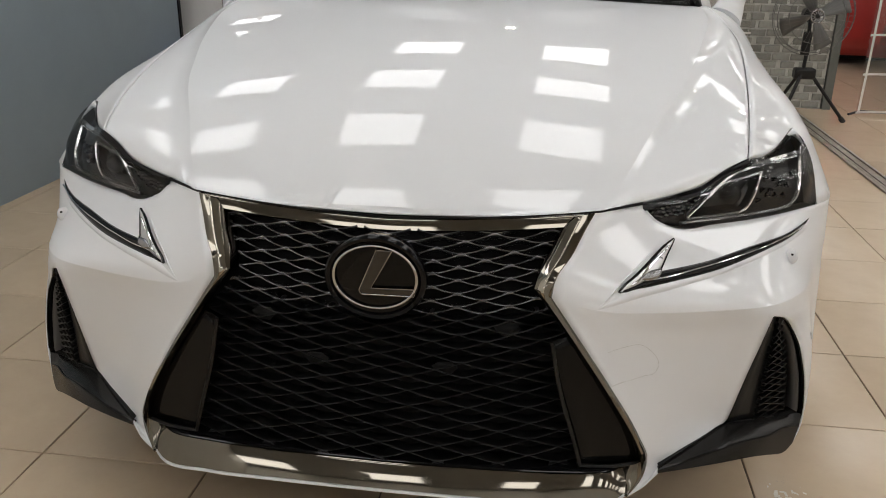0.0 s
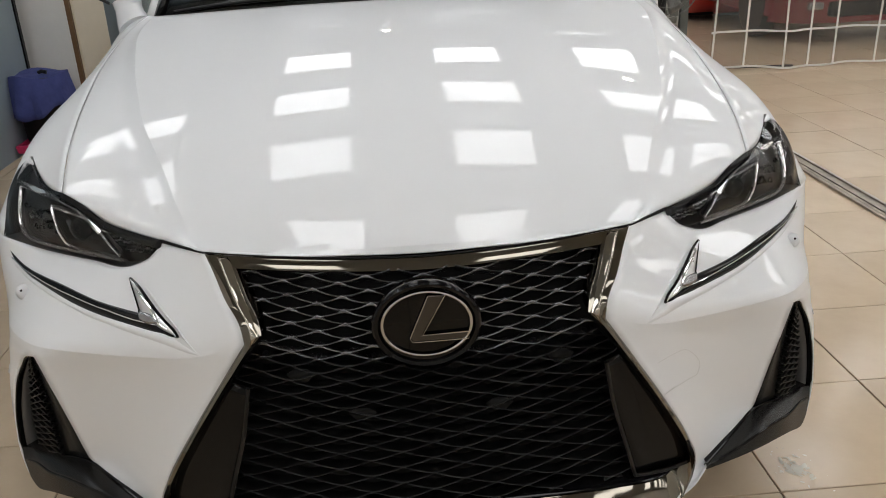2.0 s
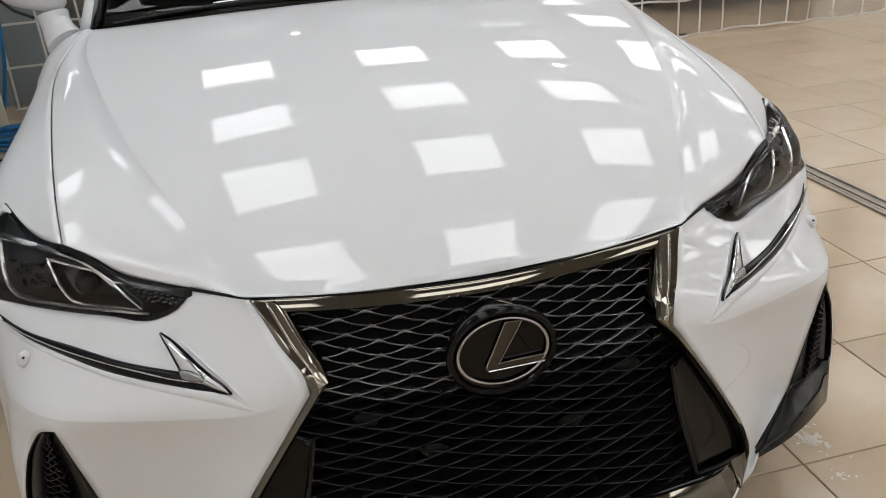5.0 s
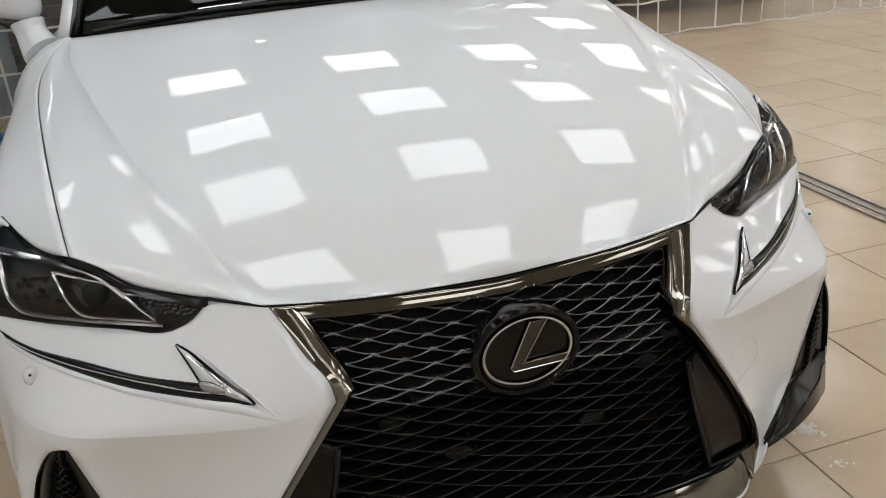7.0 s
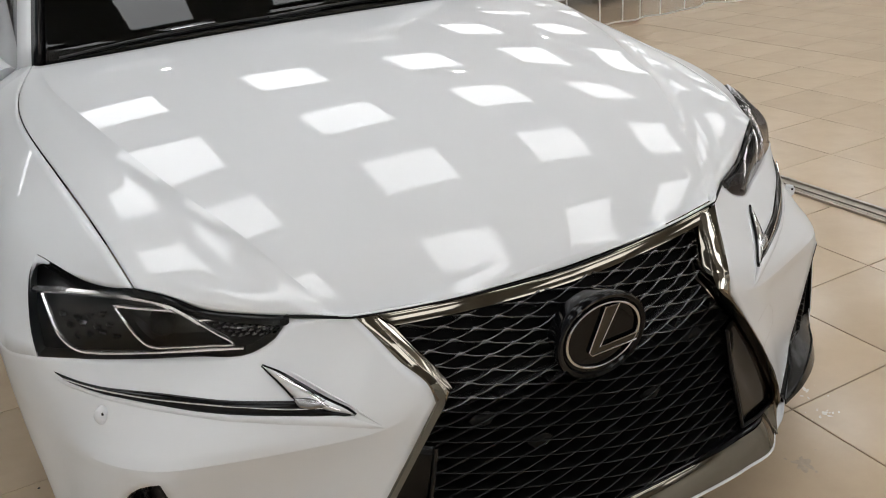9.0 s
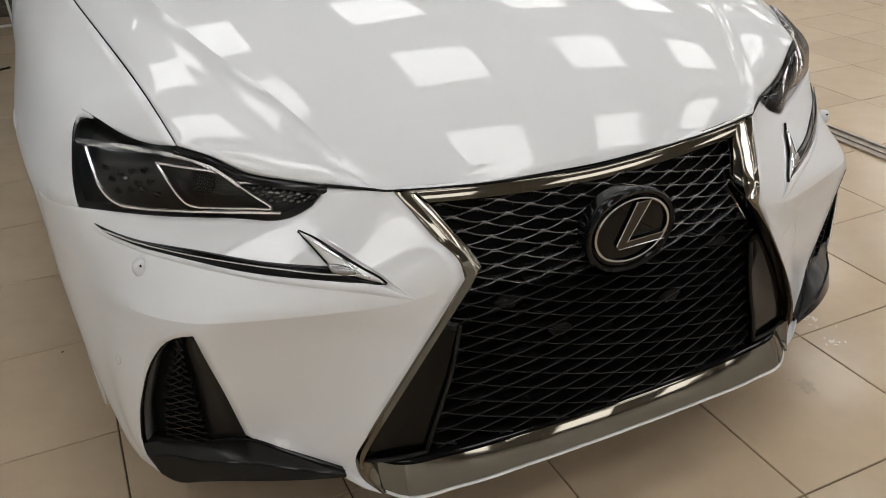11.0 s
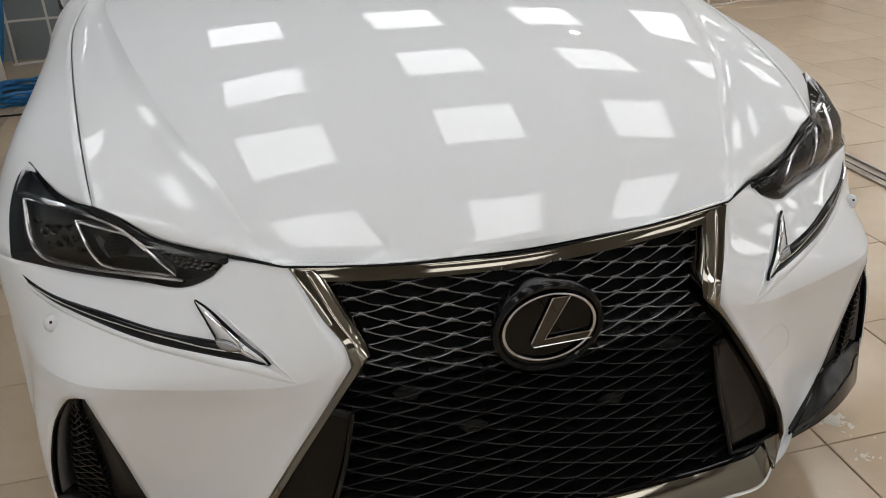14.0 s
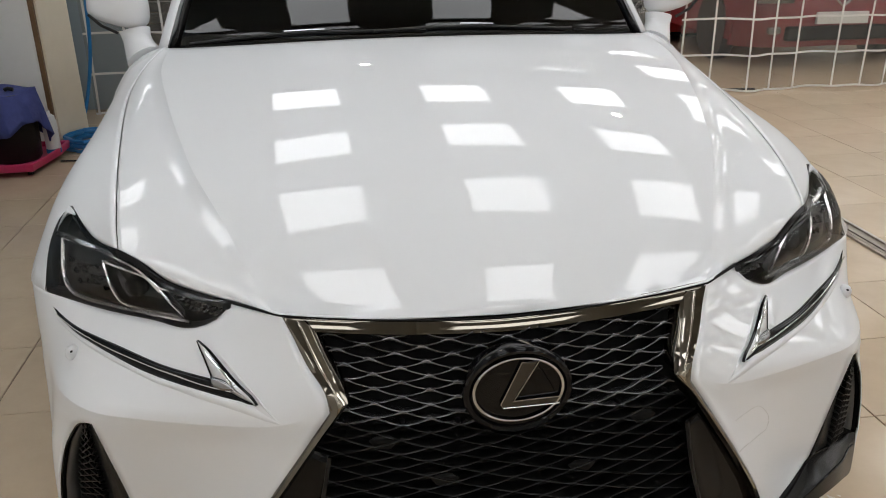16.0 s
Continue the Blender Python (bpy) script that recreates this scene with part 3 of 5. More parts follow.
# closed cells of the mesh in front of the sensors
for x, z in ((-0.128, 0.477), (0.130, 0.477), (-0.236, 0.560), (0.248, 0.562)):
    bm = bmesh.new()
    vs = [bm.verts.new((x + dx, grille_y(x + dx, z + dz) - 0.001, z + dz)) for dx, dz in ((-0.026, 0.003), (-0.012, 0.013), (0.012, 0.013), (0.026, 0.002), (0.012, -0.012), (-0.012, -0.012))]
    bm.faces.new(vs)
    part("mesh_plate", bm, MATT, grille, thick=0.004)

# smoked chrome frame
fr_up, fr_low = edge(FRAME_OUT, 26), edge(FRAME_LOW, 40)
outer_line = np.concatenate([fr_up[1:], fr_low[1:]])


INNER = [(0.480, -0.130, 0.215), (0.517, -0.104, 0.250), (0.523, -0.103, 0.285), (0.501, -0.112, 0.340), (0.437, -0.127, 0.450), (0.364, -0.134, 0.560), (0.313, -0.137, 0.630), (0.294, -0.133, 0.656), (0.302, -0.107, 0.680), (0.320, -0.078, 0.705), (0.333, -0.050, 0.727), (0.343, -0.024, 0.745), (0.350, -0.006, 0.758)]


def frame_inner(p):
    """The inner edge of the frame at the height of p."""
    z = min(max(p[2], 0.215), 0.758)
    x, y = (float(np.interp(z, [q[2] for q in INNER], [q[k] for q in INNER])) for k in (0, 1))
    return v3((min(x, p[0] - 0.008), y, z))


for s in (1, -1):
    rows, bevel_rows = [], []
    for p in outer_line:
        q = frame_inner(p)
        if p[2] < 0.28:
            k = (0.28 - p[2]) / 0.066
            q = q + (p + v3((-0.012, 0.006, 0.010)) - q) * min(1.0, 2.5 * k)
        d = q - p
        rows.append([p + v3((0.003, 0.004, 0)), p + v3((-0.001, -0.003, 0)), p + d * 0.06 + v3((0, -0.0045, 0)), p + d * 0.3 + v3((0, -0.0066, 0)), p + d * 0.46 + v3((0, -0.0088, 0)), p + d * 0.5 + v3((0, -0.0092, 0)), p + d * 0.54 + v3((0, -0.0084, 0)), p + d * 0.8 + v3((0, -0.0025, 0)), q + v3((0.002, 0.002, 0)), q + v3((0, 0.004, 0)), q + v3((0.001, 0.055, 0))])
        if 0.638 < p[2] < 0.7725:
            k = min(1.0, (p[2] - 0.636) / 0.02, (0.774 - p[2]) / 0.012)
            a, b = p + d * 0.47 + v3((0, -0.0106, 0.0006)), q + v3((0.003, 0.0015, 0))
            bevel_rows.append([(a + (b - a) * (0.5 + (t - 0.5) * k) + v3((0, -0.0012 * math.sin(math.pi * t), 0))) * v3((s, 1, 1)) for t in np.linspace(0, 1, 6)])
    g = np.array(rows)
    side_ob = sheet("frame_side", [g if s > 0 else flip(g)], CHROME, car, "smoked chrome grille surround", 0.0, both=False, outward=(0, -1, 0.1))
    # bevel strip in the lightened chrome, its reflected light painted in
    sheet("frame_bevel", [np.array(bevel_rows)], BEVEL, side_ob, "smoked chrome bevel of the surround, lightened for panel reflections", 0.001, both=False, outward=(0, -1, 0.5))
top_x = np.linspace(0, 0.404, 24)
mid_front = mid[0]
hood_edge = np.array([(x, float(np.interp(x, mid_front[:, 0], mid_front[:, 1])), float(np.interp(x, mid_front[:, 0], mid_front[:, 2]))) for x in top_x])
rows = []
for p in hood_edge:
    row = [p + v3((0, 0.012, -0.006)), p + v3((0, -0.001, -0.0075)), p + v3((0, -0.002, -0.009))]
    for a in np.linspace(0, 1, 8):
        row.append(p + v3((0, -0.003 - 0.014 * a, -0.0105 - 0.0155 * a)) + v3((0, -0.6, 0.7)) * 0.0008 * math.sin(math.pi * a))
    rows.append(row + [p + v3((0, -0.0165, -0.0275)), p + v3((0, -0.013, -0.030)), p + v3((0, 0.02, -0.032))])
top_bar = np.array(rows)
# dark joint between the hood edge, the bumper and the frame
joint_half = np.concatenate([hood_edge + v3((0, -0.003, -0.0045)), edge(LAMP_TOP[:3], 10, False)[1:] + np.stack([np.zeros(10), np.full(10, -0.0035), np.linspace(-0.0045, 0.0005, 10)], 1)])
joint_line = np.concatenate([(joint_half * v3((-1, 1, 1)))[:0:-1], joint_half])
bm = bmesh.new()
add_tube(bm, joint_line, np.interp(np.abs(joint_line[:, 0]), [0.36, 0.42, 0.50], [0.0020, 0.0027, 0.0032]), 8)
part("hood_joint", bm, MATT, car, "dark joint under the hood edge")
sheet("frame_top", [top_bar], CHROME, car, "smoked chrome bar under hood edge", 0.0, outward=(0, -1, 0.2))
rows, ledge = [], []
for p in edge(LIP, 30)[::-1]:
    q = v3((p[0] * 0.995, p[1] + 0.034, 0.262))
    foot = p + v3((0, -0.001, 0.008))
    row = [p + v3((0, 0.004, 0.003)), p + v3((0, 0.001, 0.0055))]
    for a in np.linspace(0, 1, 12):
        row.append(foot + (q - foot) * a + v3((0, -0.6, 0.7)) * 0.0014 * math.sin(math.pi * a))
    rows.append(row + [q + v3((0, 0.006, 0.000)), q + v3((0, 0.012, -0.006))])
    ledge.append([q + v3((0, 0.002, -0.001)), q + v3((0, 0.008, 0.0035)), q + v3((0, 0.016, 0.0045)), v3((q[0], grille_y(q[0], 0.265) + 0.012, 0.268)), v3((q[0], grille_y(q[0], 0.265) + 0.034, 0.272))])
# the bar turns up into the side frames
end_row = np.array(rows[-1][2:14])
rise_line = curve([(0.503, -0.127, 0.217), (0.530, -0.101, 0.245), (0.534, -0.095, 0.287)], 11)
corner = np.array([end_row + (rise_line - end_row) * t + v3((0, -0.008 * math.sin(math.pi * t) ** 0.6, 0)) for t in np.linspace(0, 1, 7)])
sheet("frame_bottom", [np.array(rows), corner], CHROME, car, "smoked chrome lower grille bar", 0.0, outward=(0, -1, 0.1))

sheet("frame_ledge", [np.array(ledge)], PIANO, car, "gloss black ledge between the mesh and the lower bar", 0.0, outward=(0, -0.3, 1))

# gloss black blades in the lower corners of the grille, each with a satin border
for s in (1, -1):
    side = v3((s, 1, 1))
    o = edge([(0.362, -0.112, 0.552), (0.438, -0.105, 0.442), (0.499, -0.092, 0.340), (0.522, -0.086, 0.270)], 14)
    i = edge([(0.333, -0.122, 0.545), (0.352, -0.122, 0.45), (0.385, -0.119, 0.34), (0.405, -0.116, 0.272)], 14)
    g = np.stack([i + (o - i) * t + v3((0, 0.004 * math.sin(math.pi * t), 0)) for t in np.linspace(0, 1, 7)], 1)
    blade = sheet("grille_blade", [g * side], GRILLEBLADE, car, "gloss black blade inside the grille", 0.003, both=False, outward=(0, -1, 0))
    bm = bmesh.new()
    rim = np.concatenate([i, curve([i[-1], (0.463, -0.104, 0.268), o[-1]], 8)[1:]])
    add_tube(bm, [(p + v3((0, -0.002, 0))) * side for p in rim], 0.0042, 6)
    part("blade_border", bm, SATIN, blade, "satin border")

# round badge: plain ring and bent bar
EC = v3((-0.001, -0.150, 0.665))
tilt = Matrix.Translation(Vector(EC)) @ Euler((radians(2), 0, 0)).to_matrix().to_4x4()


def disc_rows(profile, ax, az, n=48):
    return [[(ax * r * math.cos(a), y, az * r * math.sin(a)) for a in np.linspace(0, 2 * math.pi, n, endpoint=False)] for r, y in profile]


def badge(name, rows, mat, label=""):
    bm = bmesh.new()
    rr = add_grid(bm, [[tilt @ Vector(p) for p in row] for row in rows], close=True)
    bm.faces.new(rr[-1])
    return part(name, bm, mat, car, label)


base_ob = badge("badge_base", disc_rows([(0.86, 0.045), (0.97, 0.014), (1.0, 0.004), (0.985, -0.003), (0.95, -0.006), (0.88, -0.004), (0.84, 0.001)], 0.0985, 0.086), PIANO, "gloss black round badge base")
bm = bmesh.new()
add_grid(bm, [[tilt @ Vector(p) for p in row] for row in disc_rows([(0.83, 0.0), (0.6, -0.001), (0.02, -0.0015)], 0.0985, 0.086)], close=True)
part("badge_face", bm, BADGEFACE, base_ob, "black badge face")
bm = bmesh.new()
ring = [tilt @ Vector((0.0790 * math.cos(a), -0.004, 0.0035 + 0.0635 * math.sin(a))) for a in np.linspace(0, 2 * math.pi, 64, endpoint=False)]
add_tube(bm, ring, [0.0020 + 0.0012 * abs(math.cos(a)) for a in np.linspace(0, 2 * math.pi, 64, endpoint=False)], 8, closed=True, up=(0, 1, 0))
ob = part("badge_ring", bm, BADGE, base_ob, "chrome ring")
bm = bmesh.new()
bar = [(0.004, 0.060), (0.034, 0.060), (-0.008, -0.0175), (0.078, -0.0155), (0.0735, -0.0305), (-0.026, -0.0315), (-0.031, -0.023)]
f0 = [bm.verts.new(tilt @ Vector((x, -0.0065, z))) for x, z in bar]
f1 = [bm.verts.new(tilt @ Vector((x, 0.004, z))) for x, z in bar]
bm.faces.new(f0)
for i in range(len(bar)):
    j = (i + 1) % len(bar)
    bm.faces.new((f0[i], f0[j], f1[j], f1[i]))
part("badge_bar", bm, BADGEBAR, base_ob, "smoked chrome bent bar", smooth=False, bevel=0.0020)
bm = bmesh.new()
add_tube(bm, [tilt @ Vector((x, -0.0062, z)) for x, z in bar], 0.0012, 6, closed=True, up=(0, 1, 0))
part("bar_edge", bm, BADGE, base_ob, "bright edge of the bent bar")


# ---- things on the bumper's skin ----
skin = BVHTree.FromObject(bumper, bpy.context.evaluated_depsgraph_get())


def on_skin(x, z, lift=0.0):
    """The point of the bumper's skin straight behind (x, z), lifted outwards."""
    s = 1 if x >= 0 else -1
    hit, normal, _, _ = skin.ray_cast(Vector((abs(x) * U, -1.0, z * U)), Vector((0, 1, 0)))
    if hit is None:
        hit, normal, _, _ = skin.find_nearest(Vector((abs(x) * U, 0.1, z * U)))
    if normal.y > 0:
        normal = -normal
    p = v3(hit + normal * lift * U) / U
    return v3((p[0] * s, p[1], p[2]))


WING_TOP = [(0.8811, 0.6923), (0.8645, 0.6867), (0.8413, 0.6804), (0.8181, 0.6766), (0.7715, 0.6735), (0.7258, 0.6712), (0.6811, 0.6674), (0.6374, 0.6637), (0.5938, 0.6621), (0.5591, 0.6617), (0.5300, 0.6608), (0.4950, 0.6520), (0.4510, 0.6384)]
WING_LOW = [(0.8814, 0.6913), (0.8661, 0.6799), (0.8431, 0.6729), (0.8203, 0.6676), (0.7746, 0.6620), (0.7300, 0.6569), (0.6861, 0.6515), (0.6426, 0.6474), (0.5994, 0.6447), (0.5567, 0.6427), (0.5145, 0.6403), (0.4724, 0.6375), (0.4510, 0.6374)]
ARROW_IN = [(0.5595, 0.7031), (0.5548, 0.6961), (0.5469, 0.6860), (0.5392, 0.6751), (0.5322, 0.6646), (0.5000, 0.6505), (0.4509, 0.6383)]
ARROW_OUT = [(0.5595, 0.7031), (0.5424, 0.6998), (0.5244, 0.6890), (0.5034, 0.6751), (0.4824, 0.6619), (0.4610, 0.6490), (0.4509, 0.6383)]


def lay(line, n, lift, s):
    return np.array([on_skin(s * x, z, lift) for x, z in curve(line, n)])


def ribbon(a, b, s, lift, n=40, m=4, crown=0.003):
    ca, cb = curve(a, n), curve(b, n)
    return np.array([[on_skin(s * x, z, lift + crown * math.sin(math.pi * t)) for x, z in ca + (cb - ca) * t] for t in np.linspace(0, 1, m + 1)])


FOLD_LOW = [(0.8836, 0.6820), (0.8679, 0.6721), (0.8447, 0.6662), (0.8218, 0.6613), (0.7763, 0.6556), (0.7318, 0.6506), (0.6878, 0.6457), (0.6448, 0.6403), (0.6019, 0.6369), (0.5599, 0.6326), (0.5176, 0.6289), (0.4753, 0.6238), (0.4332, 0.6159), (0.4088, 0.6119)]


def band(top, low, s, lifts, n=60):
    """A strip between two lines of the bumper's skin, both read at the same x; lifts: share of the way down and height."""
    ca, cb = curve(top, 120)[::-1], curve(low, 120)[::-1]
    x0, x1 = max(ca[-1, 0], cb[-1, 0]), min(ca[0, 0], cb[0, 0])
    xs = np.linspace(x0, x1, n + 1)
    za, zb = np.interp(xs, ca[:, 0], ca[:, 1]), np.interp(xs, cb[:, 0], cb[:, 1])
    k = np.linspace(0, 1, n + 1)
    end = np.minimum(1, 12 * k) * np.minimum(1, 8 * (1 - k))
    return np.array([[on_skin(s * x, a + (b - a) * t, h * e) for x, a, b, e in zip(xs, za, zb, end)] for t, h in lifts])


for s in (1, -1):
    sheet("lamp_wing", [band(WING_TOP, WING_LOW, s, ((0, 0.0015), (0.25, 0.0045), (0.6, 0.005), (1, 0.0025)))], PIANO, car, "slim gloss black wing below the headlamp", 0.004, both=False, outward=(0, -1, 0))
    arrow = sheet("daytime_lamp", [ribbon(ARROW_IN, ARROW_OUT, s, 0.0045, 30, 5, 0.003)], LAMPGREY, car, "arrow-shaped daytime running lamp", 0.004, both=False, outward=(0, -1, 0))
    bm = bmesh.new()
    add_tube(bm, lay([(x - 0.004, z - 0.004) if 0 < i < 6 else (x, z) for i, (x, z) in enumerate(ARROW_OUT)], 24, 0.004, s), 0.0030, 8)
    part("edge_strip", bm, PIANO, arrow, "black rim")
    bm = bmesh.new()
    ax = curve([(0.5431, 0.6923), (0.5264, 0.6827), (0.5120, 0.6744), (0.4985, 0.6640), (0.4911, 0.6558), (0.4702, 0.6463)], 24)
    add_tube(bm, [on_skin(s * x, z, 0.0065) for x, z in ax], [0.0010 + 0.0030 * math.sin(math.pi * min(1, t * 1.1)) ** 0.7 for t in np.linspace(0.05, 0.9, 25)], 8, flat=0.5)
    part("chrome_strip", bm, BRIGHT, arrow, "chrome edge of the arrow")
    bm = bmesh.new()
    wl = curve([(0.8655, 0.6824), (0.8192, 0.6718), (0.7734, 0.6665), (0.7283, 0.6624), (0.6837, 0.6592), (0.6399, 0.6559), (0.5966, 0.6534), (0.5540, 0.6506), (0.5327, 0.6499), (0.4946, 0.6499)], 40)
    add_tube(bm, [on_skin(s * x, z, 0.0065) for x, z in wl], 0.0015, 6)
    part("chrome_line", bm, BRIGHT, arrow, "thin chrome line")
    foot = ribbon([(0.5320, 0.6640), (0.5075, 0.6628), (0.4924, 0.6572)], [(0.5280, 0.6519), (0.5119, 0.6490), (0.4920, 0.6520)], s, 0.0085, 10, 3, 0.002)
    sheet("smoked_foot", [foot], SMOKE, arrow, "smoked foot of the arrow", 0.002, both=False, outward=(0, -1, 0))
    bm = bmesh.new()
    add_tube(bm, lay(ARROW_IN[:5], 14, 0.004, s), 0.0022, 6)
    part("edge_strip", bm, PIANO, arrow, "black rim")
    # raised white fold below the wing
    rows = band(WING_LOW[:-1] + [(0.4088, 0.6130)], FOLD_LOW, s, ((-0.05, 0.002), (0.15, 0.0045), (0.55, 0.0045), (0.85, 0.0025), (1.15, -0.001)))
    lip_a = curve([(x - 0.004, z + 0.002) for x, z in ARROW_OUT[1:]] + [(0.4096, 0.6139)], 30)
    lip_b = curve([(0.5247, 0.7012), (0.5039, 0.6869), (0.4831, 0.6727), (0.4659, 0.6608), (0.4486, 0.6481), (0.4306, 0.6315), (0.4088, 0.6119)], 30)
    rows2 = [[on_skin(s * x, z, off * min(1, 6 * k) * min(1, 4 * (1 - k)) - 0.0005) for k, (x, z) in zip(np.linspace(0, 1, 31), lip_a + (lip_b - lip_a) * t)] for t, off in ((0, 0.001), (0.4, 0.003), (0.75, 0.0035), (1, 0.0002), (1.15, -0.001))]
    sheet("bumper_fold", [np.array(rows), np.array(rows2)], PAINT, car, "", 0.0, both=False, outward=(0, -1, 0))
    # headlamp washer cap
    bm = bmesh.new()
    c = on_skin(s * 0.8229, 0.6405)
    rr = []
    for r, out in ((0.0140, -0.004), (0.0148, 0.005), (0.0130, 0.012), (0.0075, 0.0165), (0.001, 0.0178)):
        rr.append([c + v3((s * 0.55 * out + r * math.cos(a) * 0.62, -0.85 * out + s * r * math.cos(a) * 0.4, r * math.sin(a) * 1.1)) for a in np.linspace(0, 2 * math.pi, 18, endpoint=False)])
    rws = add_grid(bm, rr, close=True)
    bm.faces.new(rws[-1])
    cap = part("washer_cap", bm, PAINT, car)
    bm = bmesh.new()
    add_box(bm, c + v3((-0.0015, -0.0165, 0.006)), c + v3((0.002, -0.006, 0.0095)))
    part("nozzle", bm, MATT, cap, "dark nozzle")
for s in (1, -1):
    hit, normal, _, _ = skin.find_nearest(Vector((0.897, 0.172, 0.460)) * U)
    normal = normal if normal.x > 0 else -normal
    e1 = normal.cross(Vector((0, 0, 1))).normalized()
    e2 = normal.cross(e1)
    bm = bmesh.new()
    add_tube(bm, [v3((hit + 0.009 * (math.cos(a) * e1 + math.sin(a) * e2)) / U) * v3((s, 1, 1)) for a in np.linspace(0, 2 * math.pi, 24, endpoint=False)], 0.0010, 6, closed=True)
    part("sensor_ring", bm, GREYGAP, car, "thin round joint of a parking sensor")
bm = bmesh.new()
tow = curve([(0.4228, 0.5188), (0.4651, 0.5292), (0.5072, 0.5271), (0.5193, 0.5177), (0.5434, 0.4722), (0.5386, 0.4632), (0.5159, 0.4621), (0.4712, 0.4589), (0.440, 0.455)], 60)
for run in (tow[4:34], tow[34:]):
    add_tube(bm, [on_skin(x, z, 0.0001) for x, z in run], 0.0005, 6)
part("tow_cover_joint", bm, GREYGAP, car, "thin joint round the tow hook cover")

# ---- headlamps ----
STRIP = [(0.874, 0.375, 0.816), (0.8680, 0.3649, 0.8142), (0.8639, 0.3395, 0.7951), (0.8620, 0.3209, 0.7773), (0.8575, 0.2982, 0.7530), (0.8470, 0.2789, 0.7345), (0.8312, 0.2612, 0.7234), (0.8079, 0.2428, 0.7200), (0.7597, 0.208, 0.7195), (0.7124, 0.1761, 0.7200), (0.6378, 0.1249, 0.7240), (0.579, 0.0849, 0.7269)]
PARA = [(0.7590, 0.2330, 0.8030), (0.7280, 0.2060, 0.8000), (0.6963, 0.1809, 0.7976), (0.6697, 0.1641, 0.7930), (0.6516, 0.1506, 0.7833), (0.6360, 0.1359, 0.7713), (0.6145, 0.1132, 0.7541), (0.5930, 0.0930, 0.7365), (0.6250, 0.1160, 0.7330), (0.6548, 0.137, 0.7309), (0.6850, 0.1580, 0.7295), (0.7104, 0.1743, 0.7298), (0.7236, 0.1831, 0.7342), (0.7347, 0.1911, 0.7484), (0.7441, 0.2011, 0.7702), (0.7513, 0.2144, 0.7879)]
BROW = [(0.8780, 0.3740, 0.8170), (0.8350, 0.3230, 0.8205), (0.7900, 0.2760, 0.8200), (0.7641, 0.2526, 0.8190), (0.7265, 0.2120, 0.8200), (0.6931, 0.1859, 0.8121), (0.6683, 0.1666, 0.7992), (0.6480, 0.1490, 0.7830), (0.6340, 0.1370, 0.7700)]
TIP = [(0.6348, 0.1386, 0.7764), (0.6005, 0.1203, 0.7742), (0.5646, 0.102, 0.7718), (0.510, 0.0743, 0.7640)]
INTO = v3((-0.002, 0.005, -0.001))


def lens_bulge(u, v):
    """The clear lens swells outwards, most where it wraps round the corner."""
    wrap = 0.026 * math.sin(math.pi * v) ** 0.6 * ((u / 0.88) ** 4 if u < 0.88 else (1 - u) / 0.12)
    return (0.85 * wrap, -0.012 * math.sin(math.pi * v) * min(1, u * 4) - 0.35 * wrap, 0.004 * math.sin(math.pi * v))



